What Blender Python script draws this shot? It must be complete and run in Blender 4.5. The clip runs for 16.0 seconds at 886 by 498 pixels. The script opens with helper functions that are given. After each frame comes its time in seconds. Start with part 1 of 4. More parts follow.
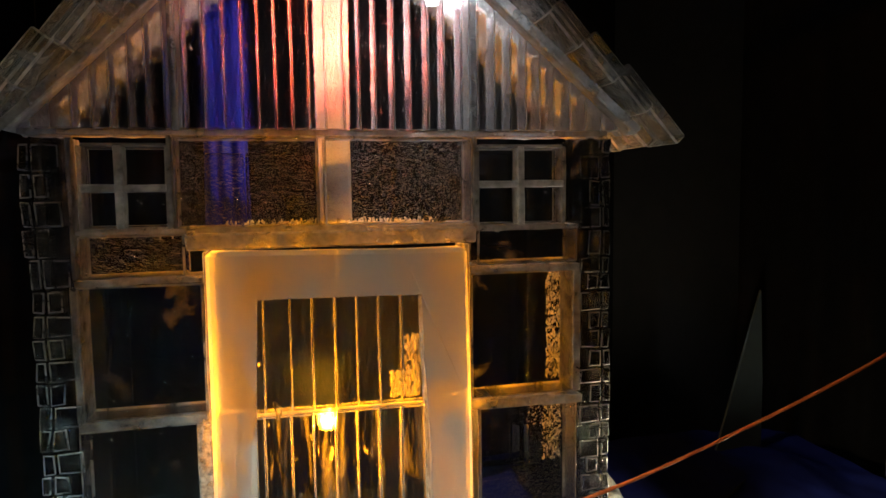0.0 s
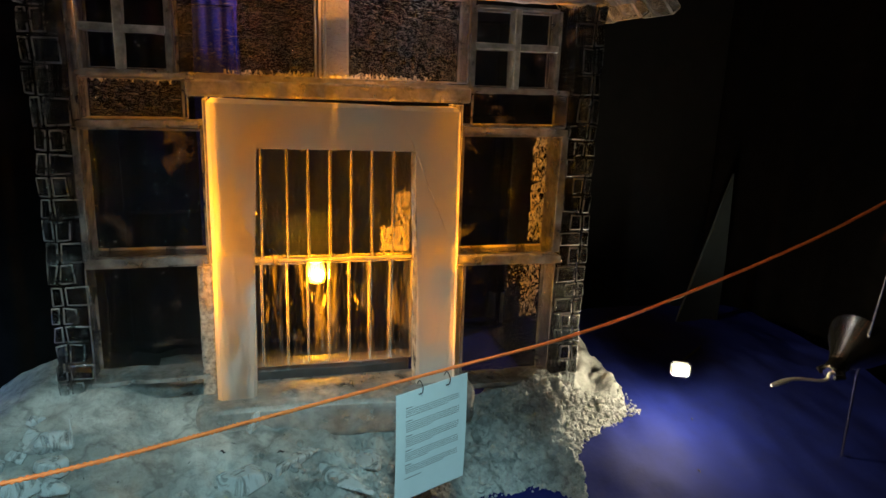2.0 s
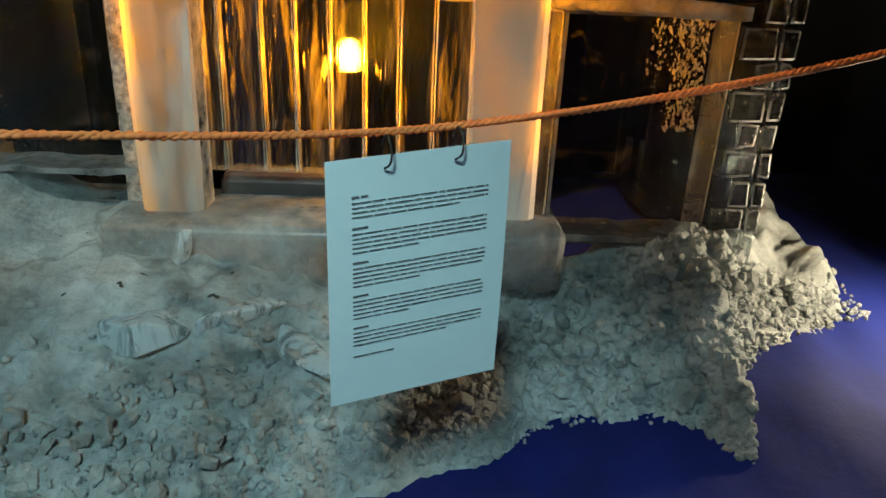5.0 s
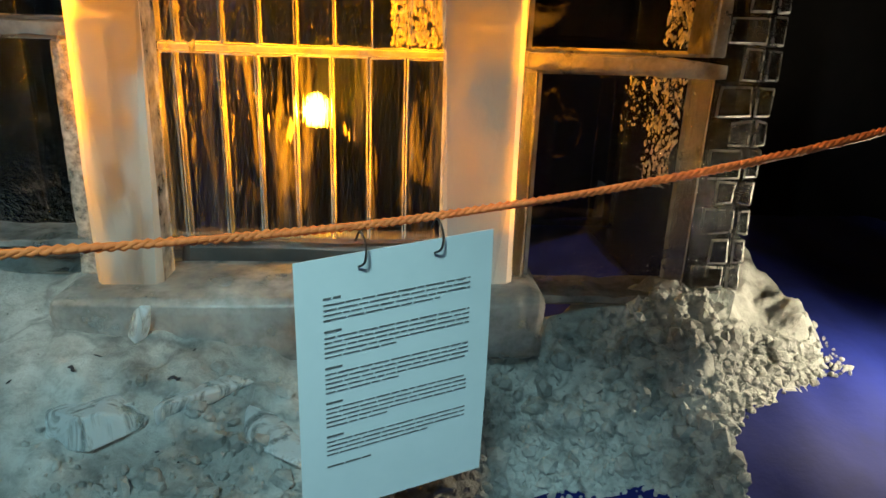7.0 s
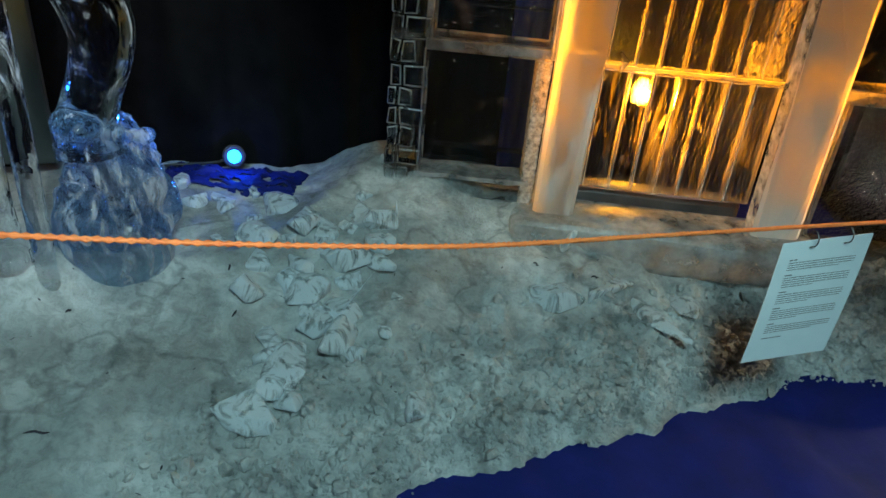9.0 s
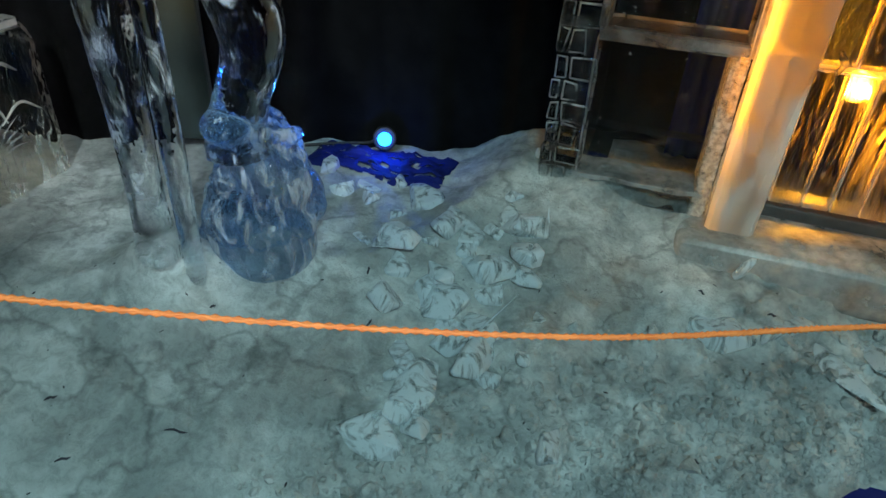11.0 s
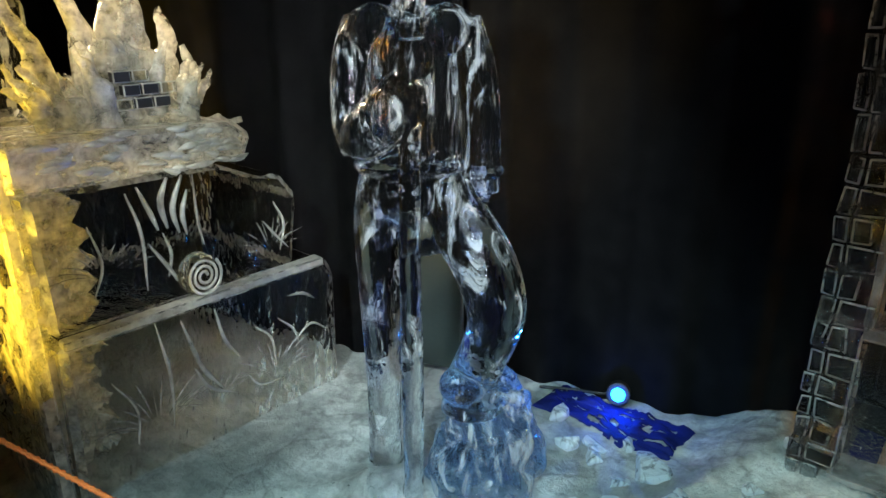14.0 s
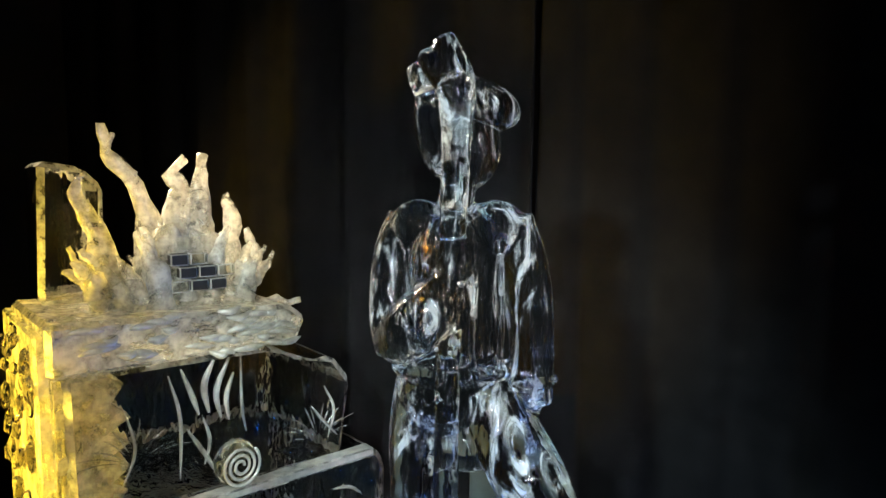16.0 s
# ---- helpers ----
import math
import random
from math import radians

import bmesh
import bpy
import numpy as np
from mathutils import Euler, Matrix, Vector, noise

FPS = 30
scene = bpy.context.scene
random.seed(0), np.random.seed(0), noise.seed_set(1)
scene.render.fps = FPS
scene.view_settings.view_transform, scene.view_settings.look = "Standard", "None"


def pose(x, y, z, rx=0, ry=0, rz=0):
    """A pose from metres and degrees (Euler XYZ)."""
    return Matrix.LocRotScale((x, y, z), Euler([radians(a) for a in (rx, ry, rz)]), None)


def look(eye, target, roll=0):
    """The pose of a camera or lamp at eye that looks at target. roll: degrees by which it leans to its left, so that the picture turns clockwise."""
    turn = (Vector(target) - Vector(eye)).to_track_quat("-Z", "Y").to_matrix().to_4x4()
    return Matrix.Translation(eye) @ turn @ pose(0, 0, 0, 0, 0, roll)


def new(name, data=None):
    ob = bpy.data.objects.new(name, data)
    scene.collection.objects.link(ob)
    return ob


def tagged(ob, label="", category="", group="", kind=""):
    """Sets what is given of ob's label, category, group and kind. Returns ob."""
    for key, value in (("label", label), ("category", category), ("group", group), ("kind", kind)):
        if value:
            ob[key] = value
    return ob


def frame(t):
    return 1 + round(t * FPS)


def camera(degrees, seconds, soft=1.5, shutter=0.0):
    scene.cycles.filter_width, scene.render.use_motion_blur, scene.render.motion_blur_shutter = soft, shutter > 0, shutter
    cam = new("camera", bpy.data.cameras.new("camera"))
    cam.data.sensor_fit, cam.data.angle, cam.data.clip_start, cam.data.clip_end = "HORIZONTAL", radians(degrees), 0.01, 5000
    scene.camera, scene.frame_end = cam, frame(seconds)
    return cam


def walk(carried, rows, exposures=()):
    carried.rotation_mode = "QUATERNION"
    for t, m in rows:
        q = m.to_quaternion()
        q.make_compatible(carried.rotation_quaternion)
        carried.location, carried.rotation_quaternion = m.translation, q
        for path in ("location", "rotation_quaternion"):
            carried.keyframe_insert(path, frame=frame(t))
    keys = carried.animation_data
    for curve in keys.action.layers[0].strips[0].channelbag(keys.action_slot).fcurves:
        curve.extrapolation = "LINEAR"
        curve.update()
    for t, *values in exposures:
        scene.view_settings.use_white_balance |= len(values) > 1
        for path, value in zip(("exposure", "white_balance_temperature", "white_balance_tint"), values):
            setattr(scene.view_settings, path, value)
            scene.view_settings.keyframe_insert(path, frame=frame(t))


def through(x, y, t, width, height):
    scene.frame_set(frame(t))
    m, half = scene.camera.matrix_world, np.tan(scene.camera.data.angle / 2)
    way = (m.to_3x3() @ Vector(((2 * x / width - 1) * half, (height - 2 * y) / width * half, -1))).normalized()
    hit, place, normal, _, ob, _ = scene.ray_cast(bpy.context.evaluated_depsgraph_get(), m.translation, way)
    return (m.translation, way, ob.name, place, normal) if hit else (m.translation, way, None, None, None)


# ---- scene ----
cam = camera(65.97, 16.0)
PATH = [
    (0, (-0.113, -2.084, 1.448), (0.329, -0.141, 1.278), -0.8),
    (0.5, (-0.115, -2.145, 1.443), (0.312, -0.205, 1.208), 0.6),
    (1, (-0.173, -2.155, 1.431), (0.323, -0.245, 1.107), 1.0),
    (1.5, (-0.224, -2.175, 1.413), (0.317, -0.283, 1.058), 0.7),
    (2, (-0.199, -2.168, 1.362), (0.314, -0.297, 0.877), 2.1),
    (2.5, (-0.111, -2.145, 1.302), (0.342, -0.281, 0.736), 4.1),
    (3, (-0.016, -2.046, 1.185), (0.279, -0.171, 0.554), 4.7),
    (3.5, (0.074, -1.909, 1.069), (0.244, -0.044, 0.368), 4.1),
    (4, (0.149, -1.738, 0.947), (0.244, 0.119, 0.21), 3.6),
    (4.2, (0.18, -1.658, 0.901), (0.25, 0.203, 0.171), 3.3),
    (6.3, (0.227, -1.135, 0.754), (0.32, 0.718, 0.005), 1.7),
    (6.5, (0.233, -1.151, 0.757), (0.332, 0.717, 0.049), 2.0),
    (7, (0.198, -1.286, 0.837), (0.358, 0.598, 0.183), 2.2),
    (7.5, (0.095, -1.483, 0.946), (0.329, 0.39, 0.285), 2.2),
    (8, (-0.169, -1.7, 1.044), (0.063, 0.169, 0.369), 3.9),
    (8.5, (-0.443, -1.828, 1.093), (-0.317, -0.002, 0.286), 5.1),
    (9, (-0.503, -1.944, 1.193), (-0.6, -0.188, 0.241), 5.3),
    (9.5, (-0.493, -1.974, 1.237), (-0.844, -0.266, 0.258), 4.9),
    (9.7, (-0.491, -1.973, 1.253), (-0.89, -0.27, 0.284), 4.5),
    (11.8, (-0.611, -1.609, 1.345), (-1.282, -0.172, 0.126), 1.1),
    (12, (-0.621, -1.622, 1.371), (-1.41, -0.2, 0.206), 0.7),
    (12.5, (-0.611, -1.64, 1.409), (-1.609, -0.277, 0.339), 0.7),
    (13, (-0.576, -1.649, 1.436), (-1.7, -0.283, 0.501), 0.1),
    (13.5, (-0.547, -1.66, 1.467), (-1.72, -0.259, 0.655), 0.2),
    (14, (-0.515, -1.679, 1.492), (-1.751, -0.26, 0.815), -0.1),
    (14.5, (-0.486, -1.677, 1.504), (-1.77, -0.247, 0.951), -0.2),
    (15, (-0.503, -1.623, 1.518), (-1.837, -0.205, 1.06), 0.1),
    (15.5, (-0.541, -1.547, 1.538), (-1.952, -0.17, 1.2), 0.4),
    (16, (-0.543, -1.508, 1.549), (-2.049, -0.213, 1.317), 0.5),
]
walk(cam, [(t, look(eye, target, roll)) for t, eye, target, roll in PATH],
     [(0, 0.2), (2.5, 0.0), (4.2, 0.0), (6.5, 0.25), (8.0, 0.1), (9.5, 0.05), (11.8, 0.2), (12.5, 0.35), (14.5, 0.75), (16, 0.98)])

# ---- world and lights ----
world = bpy.data.worlds.new("world")
world.use_nodes = True
world.node_tree.nodes["Background"].inputs[0].default_value = (0.02, 0.025, 0.03, 1)
world.node_tree.nodes["Background"].inputs[1].default_value = 0.08
scene.world = world


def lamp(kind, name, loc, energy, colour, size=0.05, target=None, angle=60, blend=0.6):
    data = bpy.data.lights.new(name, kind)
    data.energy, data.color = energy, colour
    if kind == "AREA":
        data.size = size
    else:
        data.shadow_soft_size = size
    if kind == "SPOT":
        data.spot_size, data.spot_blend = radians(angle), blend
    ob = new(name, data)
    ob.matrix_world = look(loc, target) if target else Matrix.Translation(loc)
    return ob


BULB = (0.01, 0.5, 0.585)       # orange lamp inside the ice house
RED = (0.04, 0.36, 1.93)         # red lamp behind the gable
FLOOD = (1.287, -0.137, 0.345)      # white floodlight beside the house
BLUE = (-1.31, 0.055, 0.355)      # blue lamp behind the figure
lamp("SPOT", "orange_light", (BULB[0], BULB[1] - 0.06, BULB[2] + 0.01), 138.0, (1.0, 0.29, 0.004), 0.02, (BULB[0] + 0.3, BULB[1] - 1.06, BULB[2] + 0.95), 146, 0.7)
lamp("SPOT", "red_light", (RED[0], RED[1] - 0.07, RED[2]), 230.0, (1.0, 0.1, 0.06), 0.04, (RED[0], 0.0, RED[2] + 0.06), 130, 0.6)
lamp("POINT", "flood_light", (FLOOD[0] - 0.03, FLOOD[1] - 0.06, FLOOD[2] + 0.01), 15.0, (1.0, 0.84, 0.55), 0.02)
lamp("SPOT", "blue_beam", (BLUE[0] + 0.005, BLUE[1] - 0.03, BLUE[2] + 0.02), 30.0, (0.02, 0.2, 1.0), 0.01, (-1.42, -0.75, 1.1), 60, 0.5)
lamp("POINT", "blue_light", (BLUE[0] + 0.02, BLUE[1] - 0.05, BLUE[2] + 0.01), 0.8, (0.01, 0.12, 1.0), 0.01)
lamp("SPOT", "yellow_light", (-2.35, -2.3, 0.65), 180.0, (1.0, 0.64, 0.05), 0.06, (-2.3, -1.15, 1.05), 46, 0.5)
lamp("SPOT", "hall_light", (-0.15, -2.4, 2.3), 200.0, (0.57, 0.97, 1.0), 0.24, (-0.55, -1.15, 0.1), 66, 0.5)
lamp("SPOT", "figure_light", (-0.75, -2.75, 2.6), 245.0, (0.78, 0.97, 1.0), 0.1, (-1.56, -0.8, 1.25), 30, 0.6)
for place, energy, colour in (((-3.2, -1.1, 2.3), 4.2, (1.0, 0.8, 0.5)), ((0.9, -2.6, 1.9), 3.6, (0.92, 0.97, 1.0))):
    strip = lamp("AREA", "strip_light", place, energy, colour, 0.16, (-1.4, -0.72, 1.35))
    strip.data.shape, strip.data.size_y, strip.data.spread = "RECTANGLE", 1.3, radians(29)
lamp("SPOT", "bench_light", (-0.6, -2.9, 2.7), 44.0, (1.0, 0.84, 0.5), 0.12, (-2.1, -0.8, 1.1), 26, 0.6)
# added lamp with no fixture, for white glints in gable and upper panels
lamp("POINT", "glint_fill", (0.42, 0.36, 2.15), 24.0, (0.85, 0.93, 1.0), 0.04)

# ---- materials ----


def tree(name):
    m = bpy.data.materials.new(name)
    m.use_nodes = True
    nt = m.node_tree
    nt.nodes.clear()
    return m, nt


def node(nt, kind, **values):
    n = nt.nodes.new(kind)
    for key, value in values.items():
        n.inputs[key.replace("_", " ")].default_value = value
    return n


def link(nt, a, b):
    nt.links.new(a, b)


def ramp(nt, source, lo, hi, a=0.0, b=1.0):
    n = nt.nodes.new("ShaderNodeMapRange")
    n.inputs["From Min"].default_value, n.inputs["From Max"].default_value = lo, hi
    n.inputs["To Min"].default_value, n.inputs["To Max"].default_value = a, b
    link(nt, source, n.inputs["Value"])
    return n.outputs["Result"]


def noise_at(nt, scale, detail=4.0, rough=0.6, stretch=(1, 1, 1), distort=0.0):
    co = nt.nodes.new("ShaderNodeTexCoord")
    mp = nt.nodes.new("ShaderNodeMapping")
    mp.inputs["Scale"].default_value = stretch
    link(nt, co.outputs["Object"], mp.inputs["Vector"])
    n = nt.nodes.new("ShaderNodeTexNoise")
    n.inputs["Scale"].default_value, n.inputs["Detail"].default_value, n.inputs["Roughness"].default_value = scale, detail, rough
    n.inputs["Distortion"].default_value = distort
    link(nt, mp.outputs["Vector"], n.inputs["Vector"])
    return n.outputs["Fac"]


def bumped(nt, height, strength, distance=0.01):
    b = nt.nodes.new("ShaderNodeBump")
    b.inputs["Strength"].default_value, b.inputs["Distance"].default_value = strength, distance
    link(nt, height, b.inputs["Height"])
    return b.outputs["Normal"]


def mixed(nt, fac, a, b):
    n = nt.nodes.new("ShaderNodeMixShader")
    if isinstance(fac, float):
        n.inputs[0].default_value = fac
    else:
        link(nt, fac, n.inputs[0])
    link(nt, a, n.inputs[1])
    link(nt, b, n.inputs[2])
    return n.outputs[0]


def finish(nt, shader):
    out = nt.nodes.new("ShaderNodeOutputMaterial")
    link(nt, shader, out.inputs["Surface"])


def frost_shader(nt, colour, through, normal=None):
    d, t = nt.nodes.new("ShaderNodeBsdfDiffuse"), nt.nodes.new("ShaderNodeBsdfTranslucent")
    d.inputs["Color"].default_value = t.inputs["Color"].default_value = (*colour, 1)
    if normal:
        link(nt, normal, d.inputs["Normal"])
    return mixed(nt, through, d.outputs[0], t.outputs[0])


def clear_ice(name, frost=(0.56, 0.72), amount=0.7, scale=9.0, stretch=(1, 1, 1), bump=0.35, tint=(0.86, 0.89, 0.9), flecks=0.72, gloss=0.07, fine=70.0, haze=0.0):
    """Clear block ice that lets light pass straight on, with glossy carved faces, milky clouds and milky flecks that
    partly stand in for glints.
    """
    m, nt = tree(name)
    rough_h = noise_at(nt, fine, 3.0, 0.7, stretch)
    normal = bumped(nt, rough_h, bump, 0.02)
    see = nt.nodes.new("ShaderNodeBsdfTransparent")
    see.inputs["Color"].default_value = (*tint, 1)
    shine = node(nt, "ShaderNodeBsdfGlossy", Roughness=gloss)
    link(nt, normal, shine.inputs["Normal"])
    fres = node(nt, "ShaderNodeFresnel", IOR=1.38)
    link(nt, normal, fres.inputs["Normal"])
    through = see.outputs[0]
    if haze:
        blur = node(nt, "ShaderNodeBsdfRefraction", Roughness=0.28, IOR=1.03)
        link(nt, normal, blur.inputs["Normal"])
        through = mixed(nt, haze, through, blur.outputs[0])
    body = mixed(nt, fres.outputs[0], through, shine.outputs[0])
    cloud = ramp(nt, noise_at(nt, scale, 6.0, 0.62, stretch, 0.6), frost[0], frost[1], 0.0, amount)
    # clumped milky flecks: some frost, some glints painted as white specks
    speck = ramp(nt, noise_at(nt, 55.0, 2.0, 0.6, stretch, 0.4), flecks, flecks + 0.05, 0.0, 0.8)
    clump = ramp(nt, noise_at(nt, 5.0, 3.0, 0.6, distort=0.8), 0.5, 0.62)
    some = nt.nodes.new("ShaderNodeMath")
    some.operation = "MULTIPLY"
    link(nt, speck, some.inputs[0])
    link(nt, clump, some.inputs[1])
    top = nt.nodes.new("ShaderNodeMath")
    top.operation = "MAXIMUM"
    link(nt, cloud, top.inputs[0])
    link(nt, some.outputs[0], top.inputs[1])
    milk = frost_shader(nt, (0.8, 0.84, 0.86), 0.55)
    finish(nt, mixed(nt, top.outputs[0], body, milk))
    return m


def frosted_ice(name, colour=(0.78, 0.8, 0.8), through=0.5, gloss=0.12, see=0.0, scale=14.0, bump=0.3):
    """Milky ice that glows where a lamp stands behind it."""
    m, nt = tree(name)
    normal = bumped(nt, noise_at(nt, scale * 4, 5.0, 0.7), bump, 0.008)
    d, t = nt.nodes.new("ShaderNodeBsdfDiffuse"), nt.nodes.new("ShaderNodeBsdfTranslucent")
    d.inputs["Color"].default_value = t.inputs["Color"].default_value = (*colour, 1)
    link(nt, normal, d.inputs["Normal"])
    patch = ramp(nt, noise_at(nt, 6.0, 3.0, 0.5, (1, 1, 0.6), 0.6), 0.35, 0.65, through * 0.2, min(1.0, through * 1.9))
    milk = mixed(nt, patch, d.outputs[0], t.outputs[0])
    shine = node(nt, "ShaderNodeBsdfGlossy", Roughness=0.3)
    link(nt, normal, shine.inputs["Normal"])
    body = mixed(nt, gloss, milk, shine.outputs[0])
    if see:
        t = nt.nodes.new("ShaderNodeBsdfTransparent")
        t.inputs["Color"].default_value = (0.95, 0.97, 0.98, 1)
        holes = ramp(nt, noise_at(nt, scale, 4.0, 0.6), 0.35, 0.68, see * 0.3, min(1.0, see * 1.5))
        body = mixed(nt, holes, body, t.outputs[0])
    finish(nt, body)
    return m


def glass_ice(name, tint=(0.95, 0.98, 1.0), rough=0.03, bump=0.25, fine=26.0, frost=(0.5, 0.72), amount=0.3, worn=True):
    """Refracting polished ice for carved figures, milky in streaks, creases and along ridges."""
    m, nt = tree(name)
    h = noise_at(nt, fine, 3.0, 0.55, (1, 1, 0.45))
    normal = bumped(nt, h, bump, 0.03)
    g = node(nt, "ShaderNodeBsdfGlass", Roughness=rough, IOR=1.31)
    g.inputs["Color"].default_value = (*tint, 1)
    link(nt, normal, g.inputs["Normal"])
    milk = frost_shader(nt, (0.72, 0.78, 0.82), 0.5, normal)
    cloud = ramp(nt, noise_at(nt, 17.0, 5.0, 0.65, (1, 1, 0.3), 1.4), frost[0], frost[1], 0.0, amount)
    geo = nt.nodes.new("ShaderNodeNewGeometry")
    crease = ramp(nt, geo.outputs["Pointiness"], 0.47, 0.43, 0.0, 0.7)
    ridge = ramp(nt, geo.outputs["Pointiness"], 0.56, 0.62, 0.0, 0.6)
    fac = cloud
    for other in (crease, ridge) if worn else ():
        m2 = nt.nodes.new("ShaderNodeMath")
        m2.operation = "MAXIMUM"
        link(nt, fac, m2.inputs[0])
        link(nt, other, m2.inputs[1])
        fac = m2.outputs[0]
    finish(nt, mixed(nt, fac, g.outputs[0], milk))
    return m


def solid(name, a, b, scale=20.0, rough=0.6, metal=0.0, bump=0.2, distance=0.005, stretch=(1, 1, 1), detail=5.0, spec=0.5):
    m, nt = tree(name)
    p = node(nt, "ShaderNodeBsdfPrincipled", Roughness=rough, Metallic=metal)
    p.inputs["Specular IOR Level"].default_value = spec
    f = noise_at(nt, scale, detail, 0.6, stretch)
    mix = nt.nodes.new("ShaderNodeMix")
    mix.data_type = "RGBA"
    link(nt, ramp(nt, f, 0.3, 0.7), mix.inputs[0])
    mix.inputs[6].default_value, mix.inputs[7].default_value = (*a, 1), (*b, 1)
    link(nt, mix.outputs[2], p.inputs["Base Color"])
    link(nt, bumped(nt, noise_at(nt, scale * 5, 4.0, 0.65, stretch), bump, distance), p.inputs["Normal"])
    finish(nt, p.outputs[0])
    return m


def glow(name, colour, strength):
    m, nt = tree(name)
    e = node(nt, "ShaderNodeEmission", Strength=strength)
    e.inputs["Color"].default_value = (*colour, 1)
    finish(nt, e.outputs[0])
    return m


def snow_material():
    m, nt = tree("packed_snow")
    p = node(nt, "ShaderNodeBsdfPrincipled", Roughness=0.65)
    wet = ramp(nt, noise_at(nt, 5.0, 6.0, 0.6, distort=0.4), 0.42, 0.62)
    mix = nt.nodes.new("ShaderNodeMix")
    mix.data_type = "RGBA"
    link(nt, wet, mix.inputs[0])
    mix.inputs[6].default_value, mix.inputs[7].default_value = (0.29, 0.31, 0.31, 1), (0.55, 0.575, 0.575, 1)
    # shadowed gaps between small lumps, painted into the snow colour
    gap_shade = ramp(nt, noise_at(nt, 36.0, 6.0, 0.7, distort=0.6), 0.36, 0.56, 0.68, 1.0)
    shade = nt.nodes.new("ShaderNodeMix")
    shade.data_type, shade.blend_type = "RGBA", "MULTIPLY"
    shade.inputs[0].default_value = 1.0
    link(nt, mix.outputs[2], shade.inputs[6])
    cell = nt.nodes.new("ShaderNodeTexVoronoi")
    cell.feature = "DISTANCE_TO_EDGE"
    cell.inputs["Scale"].default_value = 3.2
    bend = nt.nodes.new("ShaderNodeTexCoord")
    warp = nt.nodes.new("ShaderNodeTexNoise")
    warp.inputs["Scale"].default_value, warp.inputs["Detail"].default_value = 4.0, 5.0
    shift = nt.nodes.new("ShaderNodeMix")
    shift.data_type = "VECTOR"
    shift.inputs[0].default_value = 0.4
    link(nt, bend.outputs["Object"], warp.inputs["Vector"])
    link(nt, bend.outputs["Object"], shift.inputs[4])
    link(nt, warp.outputs["Color"], shift.inputs[5])
    link(nt, shift.outputs[1], cell.inputs["Vector"])
    crack = ramp(nt, cell.outputs["Distance"], 0.0, 0.035, 0.62, 1.0)
    torn = nt.nodes.new("ShaderNodeMath")
    torn.operation = "MULTIPLY"
    link(nt, gap_shade, torn.inputs[0])
    link(nt, crack, torn.inputs[1])
    link(nt, torn.outputs[0], shade.inputs[7])
    dirt = ramp(nt, noise_at(nt, 60.0, 2.0, 0.5), 0.74, 0.78)
    mix2 = nt.nodes.new("ShaderNodeMix")
    mix2.data_type = "RGBA"
    link(nt, dirt, mix2.inputs[0])
    link(nt, shade.outputs[2], mix2.inputs[6])
    mix2.inputs[7].default_value = (0.2, 0.19, 0.18, 1)
    link(nt, mix2.outputs[2], p.inputs["Base Color"])
    link(nt, ramp(nt, wet, 0.0, 1.0, 0.32, 0.8), p.inputs["Roughness"])
    add = nt.nodes.new("ShaderNodeMath")
    link(nt, noise_at(nt, 28.0, 8.0, 0.75), add.inputs[0])
    link(nt, ramp(nt, noise_at(nt, 110.0, 3.0, 0.7), 0.0, 1.0, 0.0, 0.35), add.inputs[1])
    link(nt, bumped(nt, add.outputs[0], 0.6, 0.026), p.inputs["Normal"])
    finish(nt, p.outputs[0])
    return m


ICE_PANEL = clear_ice("clear_ice_panel", frost=(0.62, 0.9), amount=0.25, scale=6.0, stretch=(1, 1, 1.3), flecks=0.7)
ICE_SPARK = clear_ice("chipped_glint_ice", frost=(0.64, 0.85), amount=0.15, scale=8.0, stretch=(1, 1, 2.2), bump=0.9, flecks=0.705, fine=30.0)
ICE_PLANK = clear_ice("clear_ice_plank", frost=(0.64, 0.84), amount=0.22, scale=7.0, stretch=(1, 1, 0.5), flecks=0.7, bump=0.6, haze=0.8)
ICE_DOOR = clear_ice("streaked_ice_door", frost=(0.52, 0.8), amount=0.27, scale=22.0, stretch=(1, 1, 0.14), flecks=0.66, bump=0.6, haze=0.8)
ICE_BRICK = clear_ice("clear_ice_brick", frost=(0.55, 0.8), amount=0.2, scale=12.0, flecks=0.75, bump=0.3)
ICE_EDGE = frosted_ice("frosted_ice_edge", (0.82, 0.84, 0.84), 0.5, 0.2, 0.45, 18.0)
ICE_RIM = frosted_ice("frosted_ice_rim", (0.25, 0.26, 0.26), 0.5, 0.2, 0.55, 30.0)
ICE_REVEAL = frosted_ice("frosted_ice_reveal", (0.8, 0.8, 0.78), 0.5, 0.1, 0.6, 20.0)
ICE_JOINT = frosted_ice("frosted_ice_joint", (0.45, 0.45, 0.45), 0.5, 0.12, 0.5, 16.0)
ICE_FRAME = frosted_ice("frosted_ice_frame", (0.72, 0.7, 0.67), 0.6, 0.08, 0.0, 5.0)
ICE_ROOF = clear_ice("clear_ice_roof", frost=(0.45, 0.7), amount=0.6, scale=9.0, bump=0.3)
ICE_FIGURE = glass_ice("polished_ice_figure", bump=0.5, fine=15.0, frost=(0.56, 0.68), amount=0.5, rough=0.012)
ICE_ROCK = glass_ice("milky_ice_rock", (0.7, 0.85, 1.0), 0.06, 0.9, 34.0, (0.48, 0.64), 0.5)
ICE_STUMP = glass_ice("polished_ice_stump", (1.0, 0.98, 0.93), 0.02, 0.6, 14.0, (0.62, 0.76), 0.2, False)
